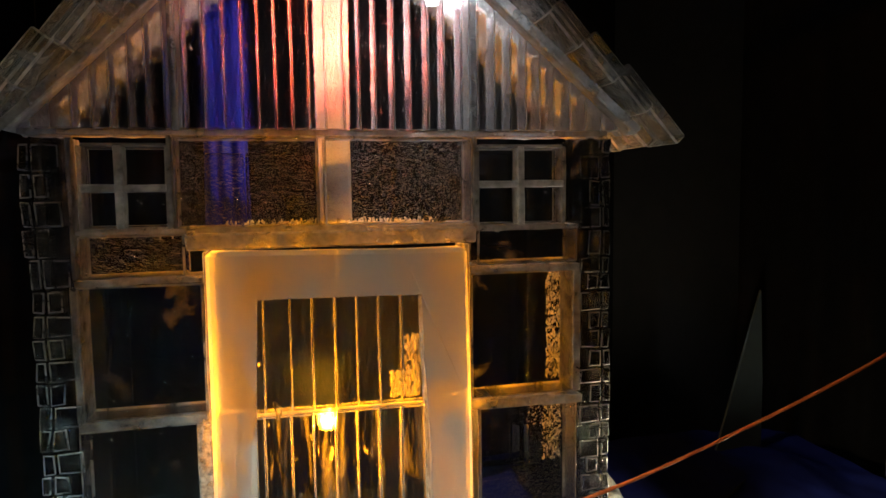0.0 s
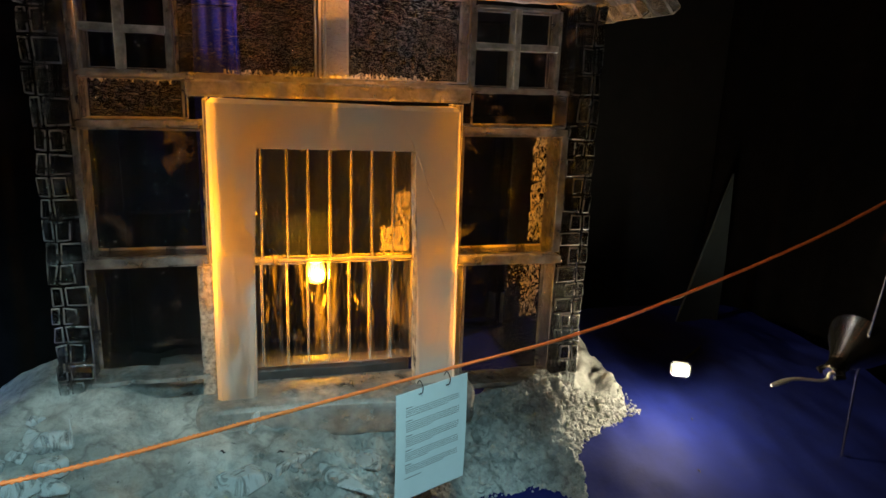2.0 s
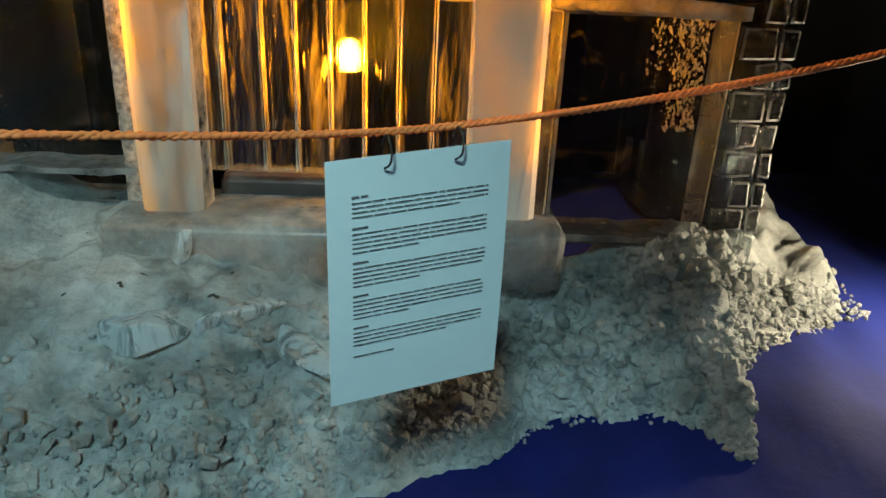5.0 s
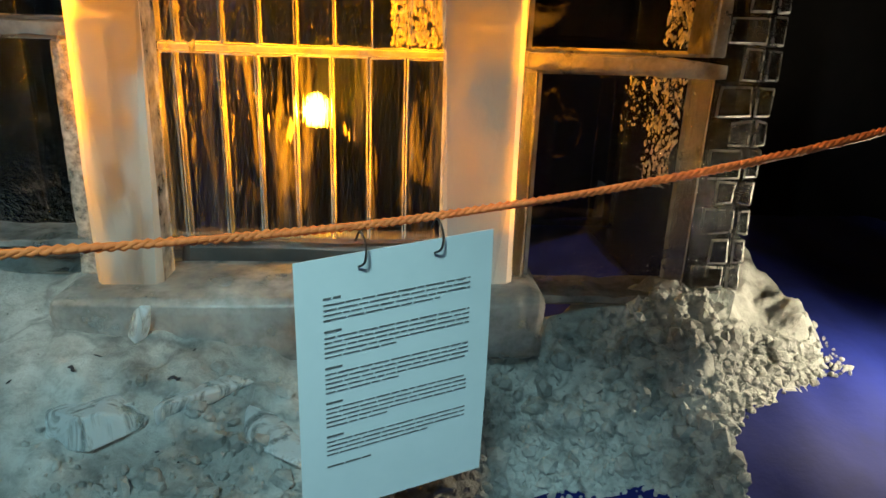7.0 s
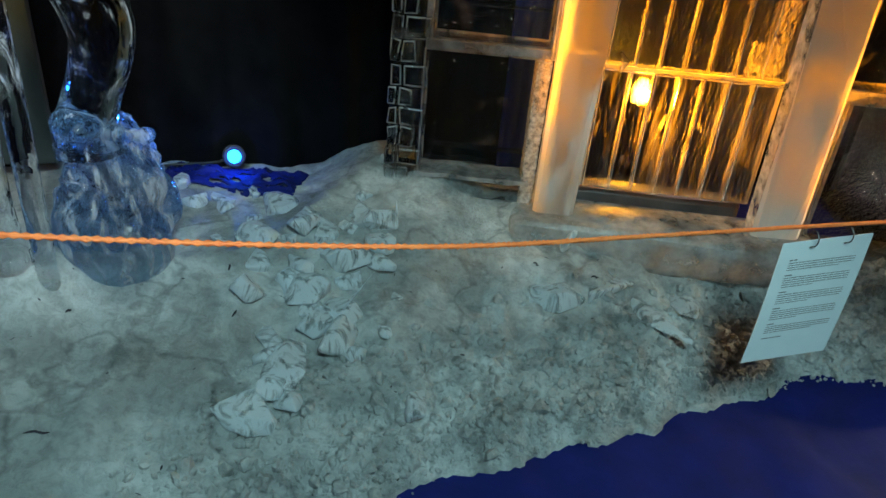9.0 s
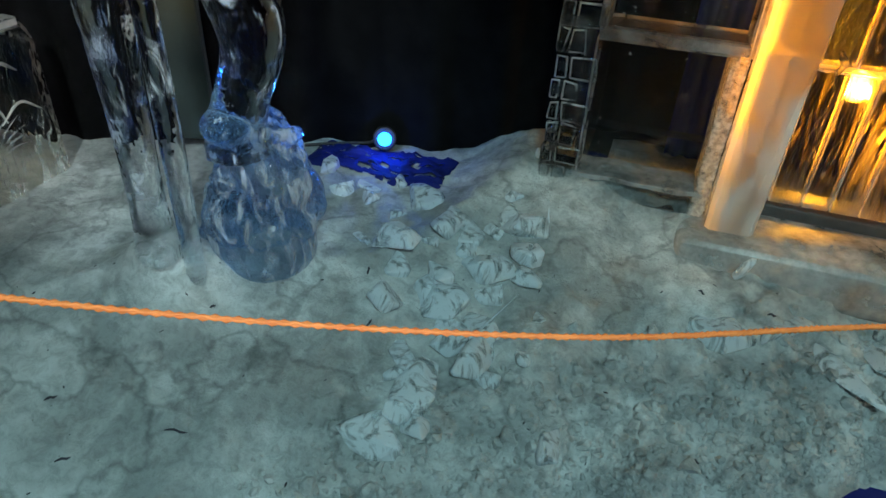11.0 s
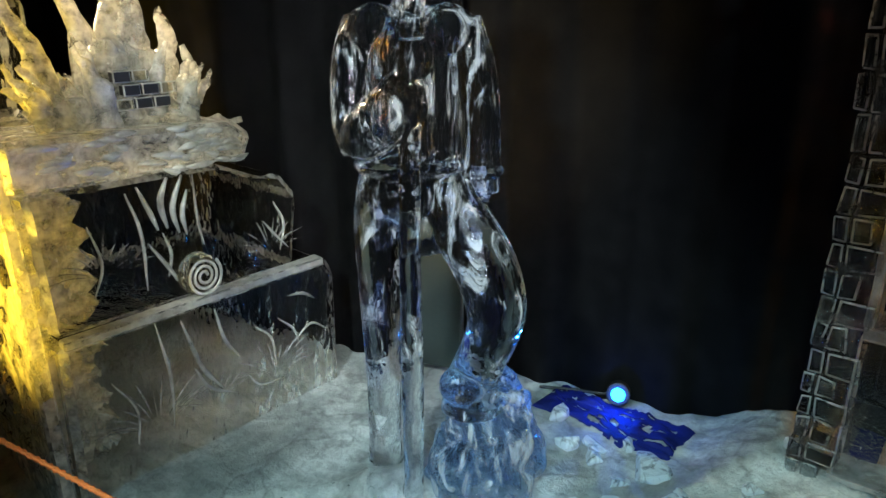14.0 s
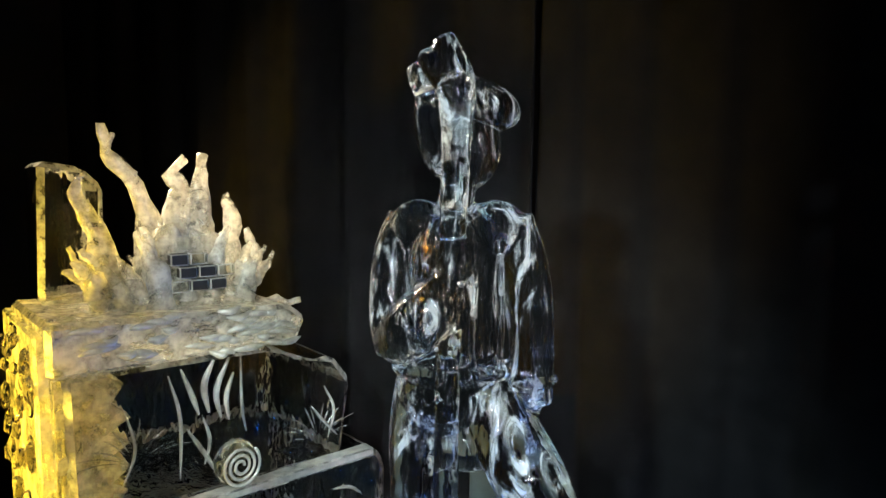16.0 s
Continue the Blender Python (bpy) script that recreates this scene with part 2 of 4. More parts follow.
ICE_FLAME = frosted_ice("frosted_ice_flame", (0.85, 0.81, 0.68), 0.5, 0.35, 0.7, 26.0, 0.8)
ICE_CUT = frosted_ice("frosted_ice_cut", (0.62, 0.62, 0.58), 0.5, 0.2, 0.45)
ICE_BEVEL = frosted_ice("frosted_ice_bevel", (0.6, 0.6, 0.57), 0.5, 0.4, 0.66, 30.0)
ICE_STROKE = frosted_ice("faint_chisel_stroke", (0.42, 0.42, 0.4), 0.5, 0.3, 0.72, 30.0)
ICE_CHUNK = glass_ice("glassy_ice_chunk", (0.95, 1.0, 1.0), 0.08, 0.35, 40.0, (0.34, 0.5), 0.95, False)
ICE_BACK = clear_ice("clear_ice_back", frost=(0.66, 0.85), amount=0.25, scale=6.0, bump=0.2, flecks=0.78)
ICE_CRUST = frosted_ice("rough_frost_crust", (0.8, 0.78, 0.74), 0.8, 0.15, 0.6, 60.0, 0.7)
SNOW = snow_material()
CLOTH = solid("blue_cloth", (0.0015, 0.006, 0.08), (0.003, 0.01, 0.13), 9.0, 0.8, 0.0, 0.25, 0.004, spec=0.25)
# hanging strip's copy, brightened in colour because little lamp light reaches it
BRIGHTENED_CLOTH = solid("brightened_blue_cloth", (0.012, 0.02, 0.3), (0.018, 0.03, 0.42), 9.0, 0.8, 0.0, 0.25, 0.004, spec=0.25)
CURTAIN = solid("black_curtain", (0.0026, 0.0026, 0.0029), (0.0062, 0.0062, 0.0068), 14.0, 1.0, 0.0, 0.3, 0.002, spec=0.05)
BLACK = solid("black_floor", (0.008, 0.008, 0.009), (0.015, 0.015, 0.016), 8.0, 0.8)
# board colour cut to near black to offset spill from the lamps
DARKENED_BOARD = solid("darkened_board", (0.012, 0.02, 0.02), (0.018, 0.028, 0.027), 6.0, 0.8)
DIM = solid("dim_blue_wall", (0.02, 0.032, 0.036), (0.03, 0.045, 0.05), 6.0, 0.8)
ROPE = solid("orange_rope", (0.75, 0.16, 0.035), (0.9, 0.25, 0.06), 60.0, 0.6, 0.0, 0.4, 0.002)
PAPER = solid("white_paper", (0.72, 0.8, 0.82), (0.76, 0.83, 0.85), 30.0, 0.45, 0.0, 0.05, 0.001)
INK = solid("black_ink", (0.1, 0.1, 0.1), (0.18, 0.18, 0.18), 90.0, 0.7)
WIRE = solid("dark_wire", (0.03, 0.03, 0.035), (0.06, 0.06, 0.06), 30.0, 0.35, 0.8)
STEEL = solid("brushed_steel", (0.5, 0.48, 0.44), (0.62, 0.6, 0.56), 30.0, 0.22, 1.0, 0.1)
PLASTIC = solid("black_plastic", (0.004, 0.004, 0.004), (0.007, 0.007, 0.007), 30.0, 0.6)
CABLE = solid("white_cable", (0.6, 0.6, 0.58), (0.7, 0.7, 0.68), 30.0, 0.5)
WOOD = solid("wet_brown_board", (0.07, 0.03, 0.02), (0.12, 0.055, 0.04), 12.0, 0.5, 0.0, 0.3, 0.004, (1, 6, 1))
DEBRIS = solid("dark_debris", (0.015, 0.015, 0.03), (0.04, 0.035, 0.04), 40.0, 0.7)
ORANGE_GLOW = glow("orange_bulb", (1.0, 0.4, 0.01), 260.0)
RED_GLOW = glow("red_bulb", (1.0, 0.45, 0.3), 30.0)
WHITE_GLOW = glow("flood_panel", (1.0, 0.93, 0.75), 60.0)
BLUE_GLOW = glow("blue_diodes", (0.006, 0.17, 1.0), 22.0)

# ---- building helpers ----


def part(name, bm, material, parent=None, label="", smooth=False):
    me = bpy.data.meshes.new(name)
    bmesh.ops.recalc_face_normals(bm, faces=bm.faces)
    bm.to_mesh(me)
    bm.free()
    for mat in material if isinstance(material, tuple) else (material,):
        me.materials.append(mat)
    if smooth:
        me.shade_smooth()
    ob = new(name, me)
    if parent:
        ob.parent = parent
    if label:
        ob["label"] = label
    return ob


def thing(name, label, category, group="", kind=""):
    return tagged(new(name), label, category, group, kind)


def box(x0, x1, y0, y1, z0, z1, bevel=0.006, segments=1):
    """A block whose bevelled edges take the second material."""
    bm = bmesh.new()
    bmesh.ops.create_cube(bm, size=1, matrix=Matrix.LocRotScale(((x0 + x1) / 2, (y0 + y1) / 2, (z0 + z1) / 2), None, (x1 - x0, y1 - y0, z1 - z0)))
    if bevel:
        made = bmesh.ops.bevel(bm, geom=bm.edges[:], offset=bevel, segments=segments, affect="EDGES", profile=0.5)
        for f in made["faces"]:
            f.material_index = 1
    return bm


def wobble(bm, amount, scale, seed=0.0, cuts=0):
    if cuts:
        bmesh.ops.subdivide_edges(bm, edges=bm.edges[:], cuts=cuts, use_grid_fill=True)
    for v in bm.verts:
        p = v.co * scale + Vector((seed, seed * 1.7, seed * 0.3))
        v.co += noise.noise_vector(p) * amount
    return bm


def prism(points, y0, y1, bevel=0.0):
    """A plate whose outline lies in x and z, from y0 to y1."""
    bm = bmesh.new()
    a = [bm.verts.new((x, y0, z)) for x, z in points]
    b = [bm.verts.new((x, y1, z)) for x, z in points]
    bm.faces.new(a)
    bm.faces.new(b[::-1])
    for i in range(len(a)):
        j = (i + 1) % len(a)
        bm.faces.new((a[j], a[i], b[i], b[j]))
    if bevel:
        made = bmesh.ops.bevel(bm, geom=bm.edges[:], offset=bevel, segments=1, affect="EDGES", profile=0.5)
        for f in made["faces"]:
            f.material_index = 1
    return bm


def tube(bm, points, radii, sides=10, flat=1.0, material=0):
    """A closed tube along points; flat squeezes it across its second axis."""
    pts = [Vector(p) for p in points]
    if not isinstance(radii, (list, tuple)):
        radii = [radii] * len(pts)
    rings, up = [], None
    for i, p in enumerate(pts):
        d = (pts[min(i + 1, len(pts) - 1)] - pts[max(i - 1, 0)]).normalized()
        if up is None:
            up = Vector((0, 0, 1)) if abs(d.z) < 0.9 else Vector((1, 0, 0))
        side = d.cross(up).normalized()
        up = side.cross(d).normalized()
        ring = []
        for k in range(sides):
            a = 2 * math.pi * k / sides
            ring.append(bm.verts.new(p + (side * math.cos(a) + up * math.sin(a) * flat) * radii[i]))
        rings.append(ring)
    for r, s in zip(rings, rings[1:]):
        for k in range(sides):
            f = bm.faces.new((r[k], r[(k + 1) % sides], s[(k + 1) % sides], s[k]))
            f.material_index = material
    bm.faces.new(rings[0][::-1]).material_index = material
    bm.faces.new(rings[-1]).material_index = material
    return bm


def spun(bm, profile, m=None, sides=24):
    """A turned shape from (radius, height) pairs, closed at both ends."""
    m = m or Matrix()
    rings = [[bm.verts.new(m @ Vector((r * math.cos(2 * math.pi * k / sides), r * math.sin(2 * math.pi * k / sides), h))) for k in range(sides)] for r, h in profile]
    for r, s in zip(rings, rings[1:]):
        for k in range(sides):
            bm.faces.new((r[k], r[(k + 1) % sides], s[(k + 1) % sides], s[k]))
    bm.faces.new(rings[0][::-1])
    bm.faces.new(rings[-1])
    return bm


def blob(bm, centre, size, turn=None, level=3):
    """An ellipsoid."""
    m = Matrix.LocRotScale(centre, turn, size)
    bmesh.ops.create_icosphere(bm, subdivisions=level, radius=1, matrix=m)
    return bm


def curve_points(points, n):
    """Points on a smooth line through the given ones."""
    pts = [Vector(p) for p in points]
    pts = [2 * pts[0] - pts[1]] + pts + [2 * pts[-1] - pts[-2]]
    out, spans = [], len(pts) - 3
    for i in range(n):
        t = i / (n - 1) * spans
        k = min(int(t), spans - 1)
        t -= k
        a, b, c, d = pts[k : k + 4]
        out.append(0.5 * (2 * b + (c - a) * t + (2 * a - 5 * b + 4 * c - d) * t * t + (3 * b - a - 3 * c + d) * t**3))
    return out


def smooth_step(a, b, x):
    t = min(1.0, max(0.0, (x - a) / (b - a)))
    return t * t * (3 - 2 * t)


# ---- ground ----


def steps_between(x, table):
    for (a, u), (b, v) in zip(table, table[1:]):
        if x <= b:
            return u + (v - u) * smooth_step(a, b, x)
    return table[-1][1]


EDGE = [(-4.0, -2.6), (-2.2, -2.0), (-1.3, -1.4), (-0.75, -0.95), (-0.43, -0.757), (-0.17, -0.65), (-0.03, -0.55), (0.13, -0.45), (0.29, -0.375), (0.47, -0.3), (0.62, -0.31), (0.7, -0.335), (0.79, -0.425), (0.825, -0.25), (0.92, -0.165), (1.04, -0.1), (1.16, -0.07), (1.3, 0.1)]
RISE = [(-1.0, 0.0), (0.0, 0.0), (0.05, 0.055), (0.18, 0.1), (0.37, 0.17), (0.62, 0.27), (0.95, 0.39), (1.4, 0.42), (9.0, 0.42)]


def cloth_height(x, y):
    rise = smooth_step(-0.9, 0.15, y) * 0.2
    fold = 0.024 * noise.noise((x * 2.2, y * 2.2, 3.1)) + 0.02 * noise.noise((x * 6, y * 4 + x * 3, 7.7)) + 0.009 * noise.noise((x * 17, y * 9 + x * 6, 2.7))
    return -0.02 + rise * smooth_step(0.2, 0.9, x) + fold


def ramp_between(x, table):
    for (a, u), (b, v) in zip(table, table[1:]):
        if x <= b:
            return u + (v - u) * (x - a) / (b - a)
    return table[-1][1]


def snow_height(x, y):
    w = 0.018 * noise.noise((x * 5.1, y * 5.1, 0.4)) + 0.016 * noise.noise((x * 14, y * 14, 1.4)) + 0.008 * noise.noise((x * 33, y * 33, 2.4))
    edge = steps_between(x, EDGE)
    inside = y - edge + w
    if 0.5 < x < 0.86 and y < -0.2:
        inside = min(inside, 0.84 - x + 0.6 * max(0.0, y + 0.32) + w)
    # the bank climbs from its crumbling edge to the foot of the house; it is longer and flatter round the statue
    run = inside * (0.8 + 0.2 * smooth_step(-1.25, -0.7, x)) * (1 + 0.32 * smooth_step(-0.5, 0.3, x))
    h = ramp_between(run, RISE)
    h = min(h, 0.3 + 0.12 * smooth_step(-1.1, -0.82, x))
    # a low mound where the statue's standing foot is frozen in
    h += 0.13 * math.exp(-((x + 1.53) ** 2 + (y + 0.7) ** 2) / 0.012)
    low = smooth_step(0.3, 0.6, x)
    h = h * (1 - low) + low * (cloth_height(x, y) + ramp_between(inside, ((-1, 0), (0, 0), (0.03, 0.025), (0.2, 0.085), (0.4, 0.13), (9, 0.13))) * (1 - 0.5 * smooth_step(0.86, 1.0, x)))
    lumps = 0.018 * noise.fractal((x * 7, y * 7, 2.0), 0.8, 2.1, 4) + 0.007 * noise.noise((x * 26, y * 26, 5.0))
    crumbly = smooth_step(0.7, 0.25, inside) * smooth_step(-1.6, -0.9, x)
    lumps += crumbly * (0.03 * abs(noise.noise((x * 11, y * 11, 6.0))) + 0.02 * abs(noise.noise((x * 23, y * 23, 4.0))) + 0.011 * abs(noise.noise((x * 47, y * 47, 9.0))))
    lumps += 0.008 * noise.fractal((x * 31, y * 31, 3.0), 0.9, 2.0, 2) * smooth_step(-0.5, 0.3, x)
    heap = smooth_step(0.25, 0.45, x) * smooth_step(0.0, 0.15, inside)
    lumps += heap * (0.06 * abs(noise.noise((x * 7, y * 7, 12.0))) + 0.03 * abs(noise.noise((x * 16, y * 16, 14.0))))
    flat = 0.4 + 0.6 * smooth_step(-1.35, -0.95, x)
    h += lumps * flat * smooth_step(0.0, 0.08, inside)
    # bare floor inside the house
    if -0.74 < x < 0.95:
        h -= 0.4 * smooth_step(0.06, 0.16, y)
    h *= smooth_step(1.24 + w, 1.1, x) ** 0.5
    if inside < -0.02 or x > 1.24 or (x < -0.68 and y > 0.24):
        h = -0.2
    return h


def sheet(name, x0, x1, y0, y1, step, height, material, label, drop=None):
    nx, ny = int((x1 - x0) / step) + 1, int((y1 - y0) / step) + 1
    bm = bmesh.new()
    grid = []
    for j in range(ny):
        row = []
        for i in range(nx):
            x, y = x0 + i * step, y0 + j * step
            row.append(bm.verts.new((x, y, height(x, y))))
        grid.append(row)
    for j in range(ny - 1):
        for i in range(nx - 1):
            q = (grid[j][i], grid[j][i + 1], grid[j + 1][i + 1], grid[j + 1][i])
            if drop and max(v.co.z for v in q) < drop:
                continue
            bm.faces.new(q)
    ob = part(name, bm, material, smooth=True)
    return tagged(ob, label, "ground", "", "structure")


bm = bmesh.new()
bmesh.ops.create_grid(bm, x_segments=8, y_segments=8, size=5, matrix=Matrix.Translation((-0.3, -1.0, -0.06)))
tagged(part("floor", bm, BLACK), "dark plain hall floor", "floor", "", "structure")
sheet("ground_cloth", -3.2, 2.4, -2.6, 1.0, 0.03, cloth_height, CLOTH, "deep blue cloth spread over the floor in soft wrinkles")
snow = sheet("ground_snow", -3.1, 1.35, -2.3, 1.1, 0.012, snow_height, SNOW, "packed greyish snow with a ragged crumbling edge", -0.1)

# ---- curtains and walls ----


def drape(name, a, b, z0, z1, folds, depth, label, seed):
    """A hanging cloth with pleats that deepen towards the hem."""
    a, b = Vector((*a, 0)), Vector((*b, 0))
    along = (b - a).normalized()
    out = Vector((along.y, -along.x, 0))
    n, rows = folds * 12, 10
    bm = bmesh.new()
    grid = []
    for j in range(rows + 1):
        t = j / rows
        row = []
        for i in range(n + 1):
            s = i / n
            phase = s * folds * 2 * math.pi + 1.3 * noise.noise((s * 6, t * 0.6, seed))
            w = depth * (0.55 + 0.45 * (1 - t)) * (math.sin(phase) + 0.3 * math.sin(2.1 * phase + seed)) * (0.6 + 0.6 * abs(noise.noise((s * 4, seed, 0))))
            row.append(bm.verts.new(a.lerp(b, s) + out * w + Vector((0, 0, z0 + (z1 - z0) * t))))
        grid.append(row)
    for j in range(rows):
        for i in range(n):
            bm.faces.new((grid[j][i], grid[j][i + 1], grid[j + 1][i + 1], grid[j + 1][i]))
    ob = part(name, bm, CURTAIN, smooth=True)
    s = ob.modifiers.new("cloth", "SOLIDIFY")
    s.thickness = 0.008
    return tagged(ob, label, "curtain", "black curtains")


drape("curtain", (-3.6, -0.85), (-1.86, -0.05), 0.1, 3.2, 9, 0.03, "black pleated curtain hanging behind the ice bench", 1.0)
drape("curtain", (-1.86, -0.02), (-0.84, 0.27), 0.1, 3.2, 5, 0.025, "black pleated curtain hanging behind the blue lamp", 2.0)
drape("curtain", (-1.0, 1.25), (1.55, 1.2), 0.0, 3.2, 11, 0.04, "black pleated curtain hanging behind the ice house", 3.0)
drape("curtain", (2.2, 1.05), (3.7, -1.1), -0.02, 3.2, 9, 0.04, "black pleated curtain hanging beside the floodlight", 4.0)
for name, size, place in (("wall_north", (9, 0.12, 3.4), (-0.3, 1.6, 1.6)), ("wall_south", (9, 0.12, 3.4), (-0.3, -5.1, 1.6)), ("wall_west", (0.12, 6.8, 3.4), (-4.5, -1.7, 1.6)), ("wall_east", (0.12, 6.8, 3.4), (4.1, -1.7, 1.6))):
    bm = bmesh.new()
    bmesh.ops.create_cube(bm, size=1, matrix=Matrix.LocRotScale(place, None, size))
    tagged(part(name, bm, BLACK), "dark plain hall wall", "wall", "", "structure")
bm = bmesh.new()
bmesh.ops.create_cube(bm, size=1, matrix=Matrix.LocRotScale((-0.3, -1.7, 3.36), None, (9, 7, 0.1)))
tagged(part("ceiling", bm, BLACK), "dark plain hall ceiling", "ceiling", "", "structure")

# ---- ice house ----
house = thing("ice_house", "small house built of clear ice blocks with a frosted doorway", "ice house")
rng = random.Random(4)


def panel(name, x0, x1, z0, z1, mat, y0=0.0, y1=0.11, bevel=0.006, seed=0.0, wob=0.003):
    bm = box(x0, x1, y0, y1, z0, z1, bevel)
    return part(name, wobble(bm, wob, 9.0, seed), (mat, ICE_JOINT), house)


# wall panels, lower, middle and upper course
panel("wall_panel", -0.715, -0.375, 0.33, 0.775, ICE_PANEL, seed=1)
panel("wall_panel", -0.7, -0.36, 0.8, 1.19, ICE_PANEL, seed=2)
panel("wall_panel", 0.475, 0.815, 0.27, 0.745, ICE_PANEL, seed=3)
panel("wall_panel", 0.45, 0.805, 0.775, 1.185, ICE_PANEL, seed=4)
panel("wall_panel", -0.69, -0.405, 1.21, 1.335, ICE_SPARK, seed=5)
panel("wall_panel", 0.475, 0.815, 1.21, 1.325, ICE_PANEL, seed=6)
panel("wall_panel", -0.43, -0.015, 1.345, 1.615, ICE_SPARK, seed=7)
panel("wall_panel", 0.0, 0.46, 1.345, 1.615, ICE_SPARK, seed=8)


def joint(x0, x1, z, thick, tilt=0.0, seed=0.0, y0=-0.006, y1=0.112):
    """A refrozen seam between two courses, a little proud and uneven."""
    n = max(4, int((x1 - x0) / 0.03))
    bm = bmesh.new()
    rows = []
    for i in range(n + 1):
        x = x0 + (x1 - x0) * i / n
        zz = z + tilt * i / n + 0.005 * noise.noise((x * 14, seed, 0))
        th = thick * (1 + 0.55 * noise.noise((x * 22, seed, 4)))
        rows.append([bm.verts.new(c) for c in ((x, y0 + 0.003 * noise.noise((x * 30, seed, 9)), zz - th / 2), (x, y1, zz - th / 2), (x, y1, zz + th / 2), (x, y0, zz + th / 2))])
    for a, b in zip(rows, rows[1:]):
        for k in range(4):
            bm.faces.new((a[k], a[(k + 1) % 4], b[(k + 1) % 4], b[k]))
    bm.faces.new(rows[0])
    bm.faces.new(rows[-1][::-1])
    return part("joint", bm, ICE_JOINT, house)


joint(-0.82, 0.915, 1.625, 0.016, 0.0, 1)
joint(-0.7, -0.36, 1.2, 0.02, 0.004, 2)
joint(0.45, 0.82, 1.197, 0.022, -0.002, 3)
joint(-0.71, -0.36, 0.787, 0.022, 0.0, 4)
joint(0.45, 0.83, 0.76, 0.03, -0.01, 5)
joint(-0.69, -0.4, 1.342, 0.014, 0.0, 6)
joint(0.475, 0.815, 1.327, 0.014, 0.0, 7)
joint(-0.4, 0.46, 1.342, 0.022, -0.01, 8)
joint(0.475, 0.83, 0.285, 0.014, 0.0, 9)
joint(-0.72, -0.37, 0.395, 0.012, 0.0, 10)
for x, z0, z1, w in ((-0.704, 0.8, 1.19, 0.02), (0.812, 0.775, 1.185, 0.026), (-0.437, 1.345, 1.615, 0.012), (0.468, 1.345, 1.615, 0.012), (-0.7, 1.21, 1.61, 0.01)):
    bm = wobble(box(x - w / 2, x + w / 2, -0.004, 0.112, z0, z1, 0.003), 0.004, 16, x, 3)
    part("joint", bm, ICE_JOINT, house)

# windows with a frosted cross
for x0, x1, z0, z1, bx in ((-0.672, -0.445, 1.352, 1.588, -0.571), (0.477, 0.765, 1.335, 1.585, 0.618)):
    w = part("window", box(x0 + 0.006, x1 - 0.006, 0.05, 0.075, z0 + 0.006, z1 - 0.006, 0.002), (ICE_PANEL, ICE_EDGE), house, "clear ice window with a frosted cross")
    zc = 1.467
    for k, (a, b, c, d) in enumerate(((bx - 0.011, bx + 0.011, z0, z1), (x0, x1, zc - 0.011, zc + 0.011))):
        y = -0.008 if k else -0.011
        part("glazing_bar", wobble(box(a, b, y, 0.05, c, d, 0.003), 0.003, 22, k + x0, 3), (ICE_EDGE, ICE_EDGE), w)
    for a, b, c, d in ((x0 - 0.007, x0 + 0.004, z0, z1), (x1 - 0.004, x1 + 0.007, z0, z1), (x0 + 0.004, x1 - 0.004, z1 - 0.004, z1 + 0.006), (x0 + 0.004, x1 - 0.004, z0 - 0.007, z0 + 0.004)):
        part("window_frame", wobble(box(a, b, -0.004, 0.06, c, d, 0.002), 0.002, 25, a, 2), (ICE_JOINT, ICE_JOINT), w)

# quoins of small rounded bricks at both corners
for side, x_in, x_out, z0 in ((-1, -0.715, -0.81, 0.36), (1, 0.83, 0.925, 0.24)):
    z, k = z0, 0
    backing = box(min(x_in, x_out) + 0.012, max(x_in, x_out) - 0.012, 0.02, 0.11, z0, 1.61, 0.004)
    part("corner_post", backing, (ICE_BRICK, ICE_BRICK), house)
    while z < 1.59:
        h = (0.062 if z < 1.18 else 0.082) + rng.uniform(-0.008, 0.008)
        h = min(h, 1.612 - z)
        shift = 0.02 if z > 1.19 and side < 0 else 0.0
        outer = x_out + side * shift * 0.6 + rng.uniform(-0.004, 0.004)
        mid = outer - side * (0.033 + rng.uniform(-0.003, 0.004))
        inner = mid - side * (0.075 if k % 2 else 0.045)
        for a, b in ((outer, mid + side * 0.002), (mid - side * 0.002, inner)):
            bm = box(min(a, b), max(a, b), -0.016, 0.05, z + 0.002, z + h - 0.002, 0.006, 2)
            bm.normal_update()
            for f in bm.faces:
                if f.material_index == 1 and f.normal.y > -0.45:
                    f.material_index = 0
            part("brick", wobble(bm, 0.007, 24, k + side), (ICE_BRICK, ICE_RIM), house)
        z += h
        k += 1

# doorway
# threshold ice coloured dark to hold down the lamp's glare on it
THRESHOLD = solid("darkened_ice", (0.05, 0.045, 0.045), (0.09, 0.08, 0.075), 9.0, 0.35, 0.0, 0.3, 0.004)
frame_label = "wide frosted door surround"
bm = prism([(-0.35, 0.3), (-0.225, 0.3), (-0.218, 1.15), (0.293, 1.145), (0.3, 0.3), (0.44, 0.3), (0.427, 1.272), (-0.345, 1.28)], -0.055, 0.03, 0.012)
for f in bm.faces:
    f.material_index = 0
bm.normal_update()
bmesh.ops.delete(bm, geom=[f for f in bm.faces if f.calc_center_median().y > 0.025], context="FACES")
for f in bm.faces:
    c = f.calc_center_median()
    if c.y > -0.045 and c.z < 1.2:
        f.material_index = 1
bmesh.ops.subdivide_edges(bm, edges=bm.edges[:], cuts=3, use_grid_fill=True)
part("door_frame", wobble(bm, 0.006, 6, 3.0), (ICE_FRAME, ICE_REVEAL), house, frame_label)
panel("lintel_board", -0.4, 0.462, 1.285, 1.335, ICE_JOINT, -0.03, 0.11, 0.006, 4.0)
